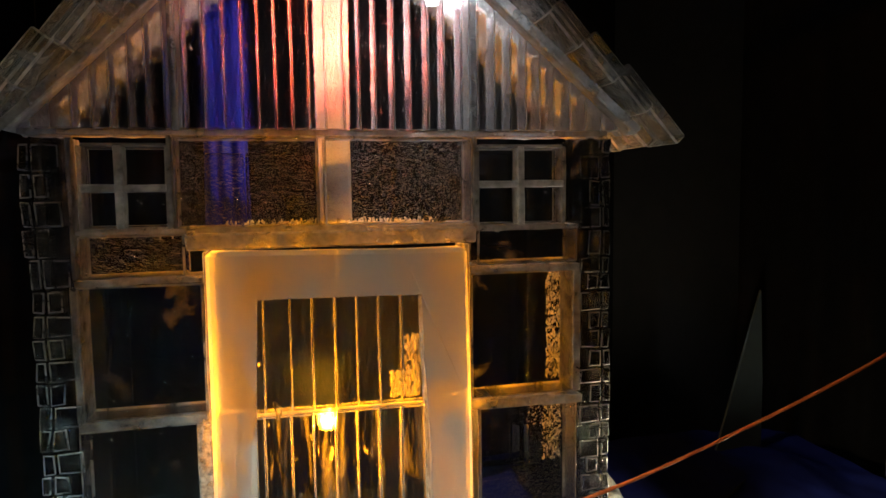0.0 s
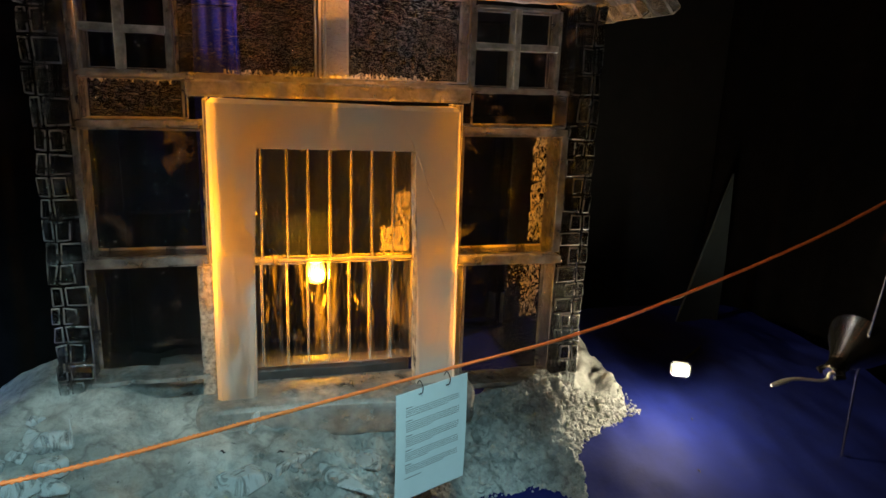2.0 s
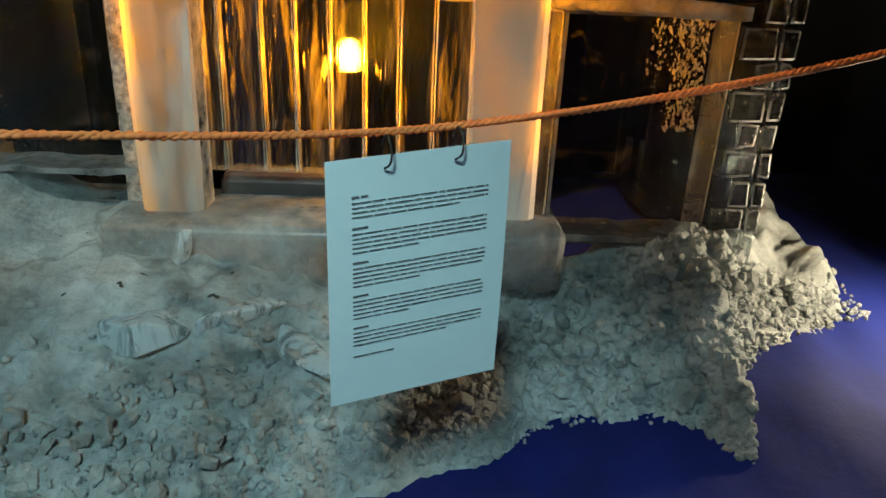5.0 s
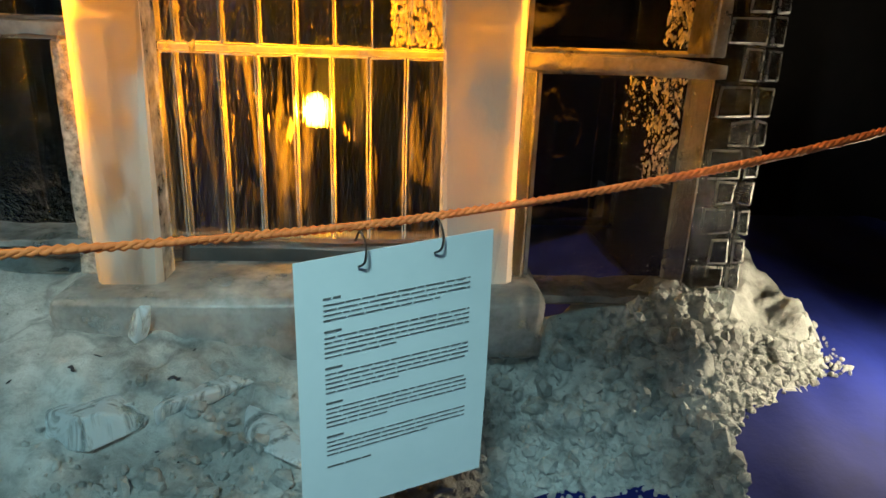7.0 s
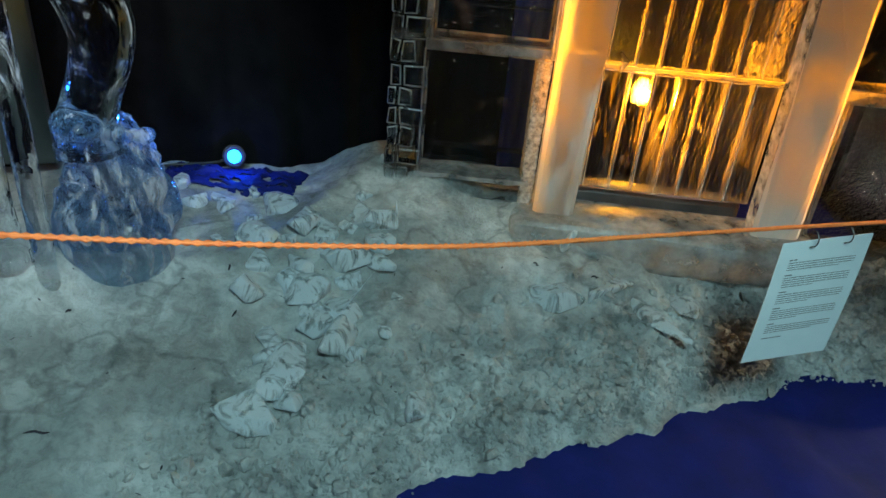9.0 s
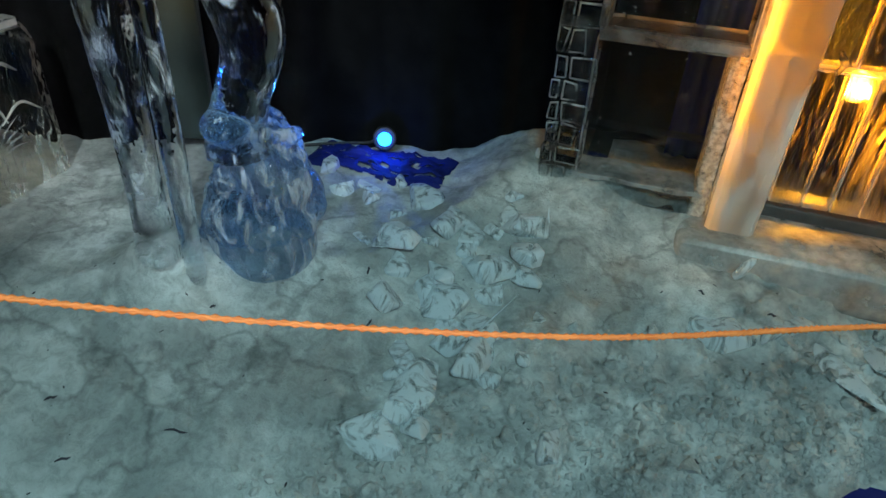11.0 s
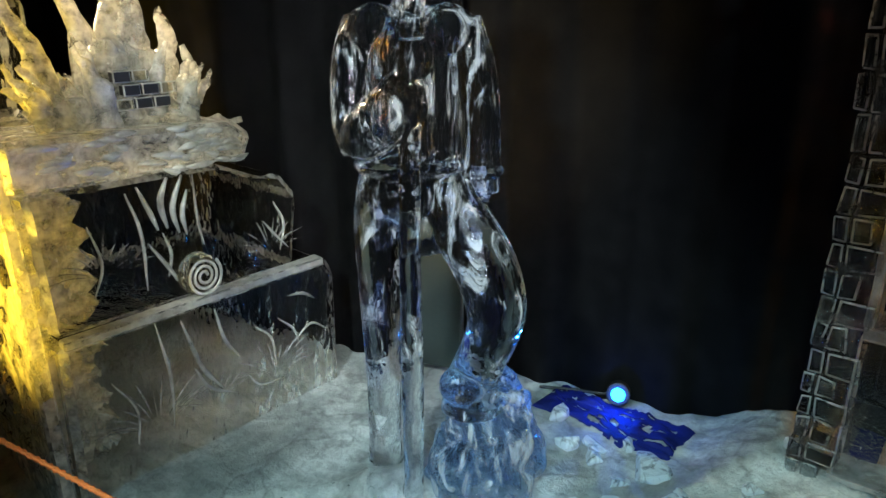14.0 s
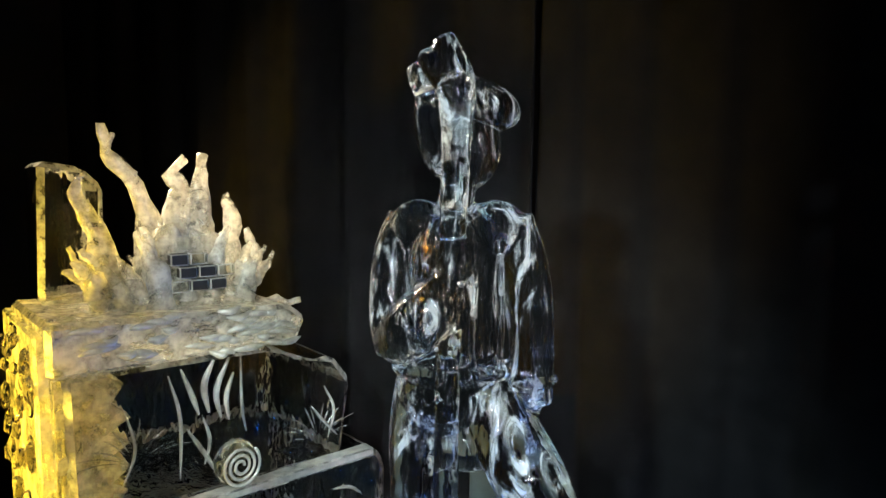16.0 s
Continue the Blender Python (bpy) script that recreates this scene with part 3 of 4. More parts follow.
bm = wobble(box(-0.42, 0.5, -0.13, 0.1, 0.2, 0.335, 0.03, 3), 0.012, 7, 8.0, 3)
part("sill", bm, (ICE_JOINT, ICE_JOINT), house, "rounded milky ice door sill", True)
bm = wobble(box(0.34, 0.475, -0.085, 0.0, 0.2, 0.335, 0.04, 3), 0.008, 9, 2.0, 2)
part("plinth", bm, (ICE_JOINT, ICE_JOINT), house, smooth=True)
for x0, x1, z0, z1 in ((-0.395, -0.352, 0.33, 0.765), (0.445, 0.472, 0.3, 0.745)):
    part("jamb", wobble(box(x0, x1, -0.002, 0.12, z0, z1, 0.004), 0.006, 13, x0, 4), (ICE_CRUST if x0 < 0 else ICE_PLANK, ICE_CRUST), house)
for x0, x1 in ((-0.358, -0.346), (0.43, 0.446)):
    part("jamb", wobble(box(x0, x1, 0.0, 0.12, 0.77, 1.28, 0.003), 0.004, 13, x0, 4), (ICE_JOINT, ICE_EDGE), house)

part("threshold", wobble(box(-0.238, 0.312, 0.1, 0.2, 0.18, 0.372, 0.02, 2), 0.006, 9, 5.0, 2), (THRESHOLD, THRESHOLD), house, "dark ice threshold block")
door = part("door", box(-0.232, 0.308, 0.06, 0.085, 0.752, 0.768, 0.003), (ICE_JOINT, ICE_EDGE), house, "door of upright clear ice planks")
seams = [-0.235, -0.2, -0.118, -0.05, 0.02, 0.09, 0.16, 0.232, 0.31]
for row, (z0, z1) in enumerate(((0.39, 0.752), (0.768, 1.16))):
    for i, (a, b) in enumerate(zip(seams, seams[1:])):
        shift = 0.006 * (row - 0.5)
        bm = box(a + 0.001 + shift, b - 0.001 + shift, 0.055, 0.085, z0, z1, 0.002 if row else 0.0028)
        part("plank", wobble(bm, 0.003, 11, i + row * 9, 1), (ICE_PLANK if row else ICE_DOOR, ICE_EDGE), door)
bm = bmesh.new()
tube(bm, [(-0.17, 0.02, 0.81), (-0.155, 0.0, 0.79), (-0.16, 0.03, 0.755)], [0.006, 0.012, 0.004], 8)
part("door_handle", bm, ICE_PLANK, door, smooth=True)

# rough frost that clings to the inner faces near the lamp


def crust(x0, x1, y, z0, z1, count, size, seed):
    dice = random.Random(seed)
    bm = bmesh.new()
    for _ in range(count):
        s = size * dice.uniform(0.5, 1.4)
        at = Matrix.LocRotScale((dice.uniform(x0, x1), y + dice.uniform(0, 0.012), dice.uniform(z0, z1)), Euler((dice.uniform(-0.4, 0.4), dice.uniform(-0.5, 0.5), dice.uniform(-0.4, 0.4))), (s * 0.6, s * 0.35, s * dice.uniform(0.7, 2.2)))
        made = bmesh.ops.create_icosphere(bm, subdivisions=1, radius=1, matrix=at)
        for v in made["verts"]:
            v.co += Vector((dice.uniform(-1, 1), dice.uniform(-0.5, 0.5), dice.uniform(-1, 1))) * s * 0.35
    ob = part("frost_crust", bm, ICE_CRUST, house, "rough frost lit orange from behind")
    ob["kind"] = "stuff"
    return ob


crust(0.74, 0.808, 0.12, 0.5, 0.74, 260, 0.0042, 1)
crust(0.755, 0.808, 0.12, 0.79, 1.17, 560, 0.0042, 2)
crust(0.68, 0.8, 0.12, 0.62, 0.735, 90, 0.0034, 3)
crust(0.2, 0.3, 0.095, 0.775, 0.86, 320, 0.0042, 4)
crust(0.25, 0.3, 0.095, 0.86, 0.98, 140, 0.004, 5)
crust(-0.3, 0.4, 0.118, 1.347, 1.362, 240, 0.0045, 6)
crust(-0.68, -0.45, 0.118, 1.32, 1.345, 90, 0.0045, 7)

# gable of upright planks, with the roof line above it
APEX, RIGHT, LEFT = (0.03, 2.44), (0.975, 1.64), (-0.815, 1.64)


def roof_at(x):
    a, b = (APEX, RIGHT) if x > APEX[0] else (LEFT, APEX)
    return a[1] + (b[1] - a[1]) * (x - a[0]) / (b[0] - a[0])


x, k = -0.79, 0
while x < 0.95:
    w = 0.05 + rng.uniform(-0.004, 0.006)
    b = min(x + w, 0.96)
    pts = [(x + 0.001, 1.636), (b - 0.001, 1.636), (b - 0.001, max(1.64, roof_at(b) - 0.005)), (x + 0.001, max(1.64, roof_at(x) - 0.005))]
    if x < APEX[0] < b:
        pts.insert(3, (APEX[0], APEX[1] - 0.005))
    part("gable_plank", wobble(prism(pts, 0.0, 0.075, 0.0028), 0.002, 12, k), (ICE_PLANK, ICE_EDGE), house)
    x, k = b, k + 1
for x in (-0.415, 0.462):
    part("gable_post", wobble(box(x - 0.011, x + 0.011, -0.012, 0.08, 1.63, roof_at(x) - 0.01, 0.004), 0.003, 14, x, 3), (ICE_JOINT, ICE_JOINT), house)
bm = box(-0.012, 0.092, 0.13, 0.2, 1.35, 2.34, 0.008)
bmesh.ops.delete(bm, geom=[f for f in bm.faces if f.calc_center_median().y > 0.19], context="FACES")
part("beam", wobble(bm, 0.004, 8, 1.0, 3), (ICE_FRAME, ICE_FRAME), house, "upright frosted beam behind the gable")
# sloping boards under the shingles
for a, b, sgn in ((APEX, RIGHT, 1), (APEX, LEFT, -1)):
    d = Vector((b[0] - a[0], b[1] - a[1])).normalized()
    nrm = Vector((-d.y, d.x)) * sgn
    p, q = Vector(a), Vector(b) + d * 0.03
    pts = [p, q, q + nrm * 0.03, p + nrm * 0.03]
    part("rafter", wobble(prism([tuple(v) for v in pts], -0.05, 0.1, 0.004), 0.003, 14, sgn), (ICE_JOINT, ICE_JOINT), house, "frosted rafter board")
    tips = [0.0, 0.135, 0.28, 0.42, 0.56, 0.7, 0.84, 0.98]
    for i, t in enumerate(tips):
        tip = Vector(b) + d * ((0.12 if sgn > 0 else 0.05) - t * 1.04) + nrm * 0.035
        lift = 0.14
        dd = (d + nrm * -lift).normalized()
        nn = Vector((-dd.y, dd.x)) * sgn
        start = tip - dd * 0.3
        for j in range(4):
            y0 = -0.13 + j * 0.19
            jit = rng.uniform(-0.015, 0.015)
            e, s = tip + dd * jit, start + dd * jit
            pts = [s, e, e + nn * 0.042, s + nn * 0.042]
            part("shingle", wobble(prism([tuple(v) for v in pts], y0, y0 + 0.183, 0.006), 0.004, 10, i * 4 + j), (ICE_ROOF, ICE_EDGE), house)

# side and back walls, upper courses
for x0, x1 in ((-0.825, -0.73), (0.83, 0.92)):
    for z0, z1 in ((0.2, 0.77), (0.78, 1.19), (1.2, 1.61)):
        part("side_wall", wobble(box(x0, x1, 0.115, 0.78, z0, z1, 0.006), 0.004, 8, x0 + z0, 2), (ICE_BACK, ICE_BACK), house)
for x0, x1 in ((-0.82, -0.28), (-0.27, 0.33), (0.34, 0.91)):
    for z0, z1 in ((0.2, 0.77), (0.78, 1.19), (1.2, 1.61)):
        part("back_wall", wobble(box(x0, x1, 0.79, 0.87, z0, z1, 0.006), 0.004, 8, x0 + z0, 2), (ICE_BACK, ICE_BACK), house)

# ---- lamps ----


def bulb_lamp(name, place, label, mat, r, stand):
    ob = thing(name, label, "lamp")
    bm = bmesh.new()
    blob(bm, place, (r * 0.85, r * 0.85, r * 1.45), None, 3)
    part("bulb", bm, mat, ob, smooth=True)
    bm = bmesh.new()
    spun(bm, [(0.018, -0.075), (0.022, -0.07), (0.02, -0.02), (0.014, -0.012)], Matrix.Translation(place))
    part("socket", bm, PLASTIC, ob)
    bm = bmesh.new()
    tube(bm, stand, 0.006, 8)
    part("stand", bm, PLASTIC, ob)
    return ob


bulb_lamp("orange_lamp", BULB, "glowing orange lamp standing inside the ice house", ORANGE_GLOW, 0.034, [(BULB[0], BULB[1], BULB[2] - 0.07), (BULB[0], BULB[1], 0.2)])
bulb_lamp("red_lamp", RED, "glowing red lamp fixed behind the ice gable", RED_GLOW, 0.03, [(RED[0], RED[1], RED[2] - 0.07), (RED[0], RED[1] - 0.1, RED[2] - 0.2), (RED[0], 0.2, RED[2] - 0.2)])

flood = thing("floodlight", "small bright white floodlight lying on blue cloth", "floodlight")
m = look(FLOOD, (0.45, -1.6, 0.75))
bm = bmesh.new()
bmesh.ops.create_cube(bm, size=1, matrix=m @ Matrix.LocRotScale((0, 0, 0.03), None, (0.07, 0.055, 0.05)))
bmesh.ops.bevel(bm, geom=bm.edges[:], offset=0.008, segments=2, affect="EDGES")
part("housing", bm, PLASTIC, flood)
bm = bmesh.new()
bmesh.ops.create_cube(bm, size=1, matrix=m @ Matrix.LocRotScale((0, 0, 0.003), None, (0.05, 0.038, 0.01)))
part("lens", bm, WHITE_GLOW, flood, "glaring white lens")
bm = bmesh.new()
tube(bm, curve_points([m @ Vector((0, -0.02, 0.055)), m @ Vector((0.0, -0.01, 0.12)), (1.5, 0.2, 0.19), (1.9, 0.5, 0.18)], 16), 0.005, 6)
part("cable", bm, PLASTIC, flood)

blue = thing("blue_lamp", "small blue diode lamp lying on the snow", "lamp")
m = look(BLUE, (-0.6, -1.6, 0.9))
bm = bmesh.new()
spun(bm, [(0.03, 0.05), (0.036, 0.045), (0.036, 0.0), (0.031, -0.002)], m)
part("housing", bm, PLASTIC, blue)
bm = bmesh.new()
spun(bm, [(0.021, -0.001), (0.021, -0.006), (0.013, -0.009)], m)
part("lens", bm, BLUE_GLOW, blue, "glowing blue lens")
bm = bmesh.new()
tube(bm, curve_points([m @ Vector((0, 0, 0.05)), (-1.38, 0.09, 0.315), (-1.46, 0.06, 0.31), (-1.56, 0.0, 0.31)], 14), 0.005, 6)
part("cable", bm, PLASTIC, blue)

# clamp lamp with a turned steel shade, lying on the cloth
clamp = thing("clamp_lamp", "steel clamp lamp with a flared shade fixed to the rod", "clamp lamp")
base = Vector((1.7, -0.42, 0.46))
m = look(base, base + Vector((0.75, 0.25, 0.38)))
bm = bmesh.new()
for prof in ([(0.03, 0.0), (0.034, -0.01), (0.05, -0.045), (0.085, -0.1), (0.105, -0.145), (0.109, -0.146), (0.107, -0.142), (0.088, -0.097), (0.053, -0.042), (0.036, -0.006)],):
    rings = [[bm.verts.new(m @ Vector((r * math.cos(2 * math.pi * k / 32), r * math.sin(2 * math.pi * k / 32), h))) for k in range(32)] for r, h in prof]
    for r, s in zip(rings, rings[1:]):
        for k in range(32):
            bm.faces.new((r[k], r[(k + 1) % 32], s[(k + 1) % 32], s[k]))
part("shade", bm, STEEL, clamp, "flared brushed steel shade", True)
bm = bmesh.new()
spun(bm, [(0.026, 0.055), (0.03, 0.05), (0.03, -0.002), (0.026, -0.004)], m)
part("socket", bm, STEEL, clamp)
bm = bmesh.new()
blob(bm, m @ Vector((0, 0, -0.06)), (0.026, 0.026, 0.03), None, 2)
part("bulb", bm, CABLE, clamp, smooth=True)
bm = bmesh.new()
tube(bm, [m @ Vector((0.03, 0.0, 0.03)), m @ Vector((0.045, 0, 0.05)), m @ Vector((0.03, 0.01, 0.075))], 0.009, 8)
part("clamp_jaw", bm, WIRE, clamp)
bm = bmesh.new()
tube(bm, [m @ Vector((-0.03, 0.0, 0.03)), m @ Vector((-0.04, 0, 0.05)), m @ Vector((-0.02, 0.01, 0.07))], 0.007, 8)
part("clamp_jaw", bm, WIRE, clamp)
bm = bmesh.new()
tube(bm, curve_points([m @ Vector((0, 0, 0.05)), m @ Vector((0.0, -0.005, 0.09)), (base.x - 0.2, base.y - 0.03, 0.435), (base.x - 0.3, base.y - 0.04, 0.425)], 14), [0.006] * 10 + [0.008, 0.009, 0.009, 0.006], 8)
part("cable", bm, CABLE, clamp, "short white cable end")

# ---- rope barrier and notice ----
post = thing("rope_post", "thin steel rod holding up the barrier rope", "post")
bm = bmesh.new()
tube(bm, [(1.84, -0.38, 0.0), (1.8, -0.41, 0.4), (1.685, -0.583, 1.13)], 0.005, 8)
part("rod", bm, STEEL, post)
bm = bmesh.new()
spun(bm, [(0.09, 0.0), (0.09, 0.008), (0.02, 0.014)], Matrix.Translation((1.84, -0.38, 0.0)))
part("foot", bm, PLASTIC, post)

ROPE_LINE = [(1.69, -0.578, 1.1), (1.346, -0.588, 0.95), (0.916, -0.59, 0.795), (0.6, -0.595, 0.703), (0.2, -0.615, 0.633), (-0.196, -0.81, 0.655), (-0.592, -1.05, 0.707), (-1.12, -1.295, 0.786), (-1.6, -1.46, 0.87), (-2.5, -1.73, 1.02)]
line = curve_points(ROPE_LINE, 420)
rope = thing("barrier_rope", "twisted orange rope stretched in front of the snow", "rope")
for s in range(3):
    bm = bmesh.new()
    pts, up = [], Vector((0, 0, 1))
    run = 0.0
    for i, p in enumerate(line):
        d = (line[min(i + 1, len(line) - 1)] - line[max(i - 1, 0)]).normalized()
        side = d.cross(up).normalized()
        if i:
            run += (p - line[i - 1]).length
        a = run * 2 * math.pi / 0.026 + s * 2 * math.pi / 3
        pts.append(p + (side * math.cos(a) + side.cross(d) * math.sin(a)) * 0.0026)
    tube(bm, pts, 0.0029, 6)
    part("strand", bm, ROPE, rope, smooth=True)
bm = bmesh.new()
tube(bm, [(-2.5, -1.73, 0.0), (-2.5, -1.73, 1.06)], 0.008, 8)
p2 = thing("rope_post", "thin steel rod holding up the barrier rope", "post")
part("rod", bm, STEEL, p2)

notice = thing("notice_sheet", "white printed notice sheet hanging from the rope", "notice")
tl, tr = Vector((0.107, -0.668, 0.606)), Vector((0.307, -0.6, 0.622))
right = (tr - tl).normalized()
down = Vector((-0.02, -0.0, -1.0))
down = (down - right * (down @ right) * 0.25).normalized()
face = right.cross(down).normalized()
if face.y > 0:
    face = -face
W, HGT = 0.214, 0.303


def on_sheet(u, v, lift=0.0):
    bow = 0.004 * math.sin(v * 3.0) + 0.003 * (u - 0.5) ** 2
    return tl + right * (u * W) + down * (v * HGT) + face * (bow + lift)


bm = bmesh.new()
g = [[bm.verts.new(on_sheet(i / 8, j / 10)) for i in range(9)] for j in range(11)]
for j in range(10):
    for i in range(8):
        bm.faces.new((g[j][i], g[j][i + 1], g[j + 1][i + 1], g[j + 1][i]))
ob = part("sheet", bm, PAPER, notice)
s = ob.modifiers.new("thickness", "SOLIDIFY")
s.thickness, s.offset = 0.0008, -1


def text_bar(u0, u1, v, h):
    """A printed line as short dark bars, one for each word."""
    u = u0
    while u < u1 - 0.01:
        w = min(rng.uniform(0.03, 0.11), u1 - u)
        bm = bmesh.new()
        bm.faces.new([bm.verts.new(on_sheet(a, b, 0.0012)) for a, b in ((u, v), (u + w, v), (u + w, v + h), (u, v + h))])
        part("printed_word", bm, INK, notice)
        u += w + 0.008


v = 0.135
for lines_in in (4, 5, 5, 5, 4):
    text_bar(0.13, 0.215, v, 0.008)
    v += 0.024
    for i in range(lines_in):
        text_bar(0.13, 0.88 if i < lines_in - 1 else rng.uniform(0.45, 0.8), v, 0.0052)
        v += 0.0178
    v += 0.022
text_bar(0.13, 0.36, min(v + 0.01, 0.86), 0.007)
for u in (0.3, 0.68):
    p = tl + right * (u * W)
    bm = bmesh.new()
    tube(bm, curve_points([p + face * 0.004 + Vector((0, 0, -0.014)), p + face * 0.012 + Vector((0.004, 0, -0.006)), p + face * 0.012 + Vector((0.005, 0, 0.01)), p + Vector((0.003, 0, 0.022)), p - face * 0.006 + Vector((0, 0, 0.01))], 14), 0.0013, 6)
    part("hook", bm, WIRE, notice, "bent dark wire hook")


# ---- carved figure with a staff ----
ORIGIN = Vector((-1.481, -0.678, 0.0))
ACROSS = Vector((0.72, 0.694, 0.0))
FRONT = Vector((0.694, -0.72, 0.0))


def fig(u, f, z):
    return ORIGIN + ACROSS * u * 1.035 + FRONT * f + Vector((0, 0, 1.45 + (z - 1.45) * 1.035))


TURN = Matrix((ACROSS, -FRONT, Vector((0, 0, 1)))).transposed().to_euler()


def limb(bm, pts, radii, flat=1.0, n=12):
    line = curve_points([fig(*p) for p in pts], n)
    r = [p.x for p in curve_points([(q, 0, 0) for q in radii], n)]
    tube(bm, line, r, 18, flat)


bm = bmesh.new()
limb(bm, [(-0.066, -0.02, 0.4), (-0.066, -0.02, 0.52), (-0.064, 0.0, 0.7), (-0.064, 0.01, 0.86), (-0.062, 0.0, 1.06), (-0.05, 0, 1.18)], [0.05, 0.04, 0.04, 0.045, 0.055, 0.05], 1.0, 16)
blob(bm, fig(-0.066, 0.005, 0.43), (0.05, 0.075, 0.035), TURN)
limb(bm, [(0.06, 0.0, 1.15), (0.11, 0.025, 1.06), (0.155, 0.05, 0.98), (0.176, 0.06, 0.9), (0.172, 0.045, 0.83), (0.15, 0.02, 0.75), (0.135, 0.0, 0.68), (0.135, 0.0, 0.62)], [0.06, 0.068, 0.07, 0.067, 0.06, 0.058, 0.066, 0.075], 1.0, 22)
blob(bm, fig(0.105, 0.04, 0.7), (0.05, 0.07, 0.035), TURN)
blob(bm, fig(0.03, 0.0, 1.05), (0.07, 0.05, 0.06), TURN)
blob(bm, fig(-0.01, 0.0, 1.14), (0.1, 0.075, 0.08), TURN)
blob(bm, fig(0.0, 0.0, 1.2), (0.098, 0.07, 0.045), TURN)
limb(bm, [(0.01, 0.0, 1.17), (0.012, 0.0, 1.28), (0.012, 0.0, 1.4), (0.01, 0.0, 1.47)], [0.092, 0.095, 0.105, 0.072], 0.72)
blob(bm, fig(-0.06, 0.0, 1.44), (0.058, 0.06, 0.055), TURN)
blob(bm, fig(0.075, 0.0, 1.44), (0.062, 0.06, 0.055), TURN)
limb(bm, [(-0.075, 0.0, 1.46), (-0.1, 0.01, 1.38), (-0.105, 0.03, 1.28), (-0.09, 0.06, 1.235)], [0.045, 0.045, 0.042, 0.04])
limb(bm, [(-0.095, 0.05, 1.24), (-0.07, 0.08, 1.27), (-0.03, 0.1, 1.31), (0.004, 0.105, 1.355)], [0.042, 0.05, 0.053, 0.035])
blob(bm, fig(0.014, 0.112, 1.4), (0.036, 0.036, 0.042), TURN)
limb(bm, [(0.1, 0.0, 1.46), (0.13, 0.0, 1.36), (0.143, 0.0, 1.24), (0.145, 0.01, 1.13)], [0.044, 0.046, 0.043, 0.04])
limb(bm, [(0.14, 0.01, 1.14), (0.135, 0.015, 1.1), (0.14, 0.02, 1.04)], [0.03, 0.024, 0.018])
limb(bm, [(0.0, 0.0, 1.46), (0.01, 0.0, 1.52), (0.015, 0.0, 1.55)], [0.034, 0.033, 0.03])
blob(bm, fig(0.03, 0.0, 1.585), (0.055, 0.055, 0.078), TURN)
blob(bm, fig(0.045, -0.01, 1.66), (0.078, 0.068, 0.045), Euler((TURN.x, TURN.y + 0.35, TURN.z)))
blob(bm, fig(-0.035, 0.0, 1.61), (0.035, 0.06, 0.085), Euler((TURN.x, TURN.y - 0.2, TURN.z)))
limb(bm, [(-0.03, 0.02, 1.66), (-0.055, 0.03, 1.7), (-0.072, 0.03, 1.72)], [0.03, 0.024, 0.012])
limb(bm, [(-0.002, 0.04, 0.28), (0.0, 0.07, 0.7), (0.0, 0.1, 1.1), (0.008, 0.118, 1.4), (0.013, 0.115, 1.58), (0.012, 0.11, 1.68), (-0.01, 0.105, 1.755)], [0.021, 0.025, 0.022, 0.023, 0.025, 0.033, 0.018], 1.0, 22)
limb(bm, [(0.0, 0.105, 1.68), (-0.03, 0.105, 1.715), (-0.05, 0.105, 1.72)], [0.026, 0.022, 0.012])
# jacket edge, belt and cuffs as carved ridges
limb(bm, [(0.03, 0.07, 1.46), (0.045, 0.086, 1.36), (0.04, 0.083, 1.25), (0.05, 0.078, 1.185)], [0.007, 0.007, 0.007, 0.007])
limb(bm, [(0.085, 0.055, 1.43), (0.09, 0.063, 1.3), (0.088, 0.06, 1.19)], [0.007, 0.007, 0.007])
ring = [(0.1 * math.cos(a), 0.074 * math.sin(a), 1.19) for a in [k * math.pi / 8 for k in range(17)]]
limb(bm, ring, [0.011] * 17, 1.0, 40)
ring = [(0.144 + 0.042 * math.cos(a), 0.01 + 0.042 * math.sin(a), 1.175) for a in [k * math.pi / 8 for k in range(17)]]
limb(bm, ring, [0.007] * 17, 1.0, 30)
figure = part("ice_figure", bm, ICE_FIGURE, smooth=True)
r = figure.modifiers.new("melt", "REMESH")
r.mode, r.voxel_size, r.use_smooth_shade = "VOXEL", 0.005, True
s = figure.modifiers.new("soft", "SMOOTH")
s.factor, s.iterations = 0.5, 3
tagged(figure, "clear carved ice statue leaning on a tall staff", "statue")

# lumpy ice rock under the raised foot
bm = bmesh.new()
rr = random.Random(9)
for u, f, z, a in ((0.14, 0.0, 0.64, 0.06), (0.18, 0.0, 0.52, 0.12), (0.11, 0.03, 0.46, 0.085), (0.25, -0.02, 0.47, 0.08), (0.2, 0.0, 0.4, 0.1), (0.1, 0.03, 0.4, 0.065), (0.285, -0.03, 0.42, 0.05), (0.2, 0.0, 0.6, 0.06), (0.17, 0.0, 0.36, 0.13)):
    blob(bm, fig(u, f - 0.04, z), (a, a * 0.9, a * 0.95), None, 3)
for i in range(90):
    a, h = rr.uniform(-1.6, 3.4), rr.uniform(0.42, 0.68)
    w = 0.145 * (1 - (h - 0.34) * 1.55)
    u, f = 0.175 + w * 1.05 * math.cos(a), -0.03 + w * 0.8 * math.sin(a)
    blob(bm, fig(u, f, h), (rr.uniform(0.012, 0.032), rr.uniform(0.012, 0.022), rr.uniform(0.012, 0.028)), Euler((a, h * 9, a)), 2)
rock = part("ice_rock", bm, ICE_ROCK, smooth=True)
r = rock.modifiers.new("melt", "REMESH")
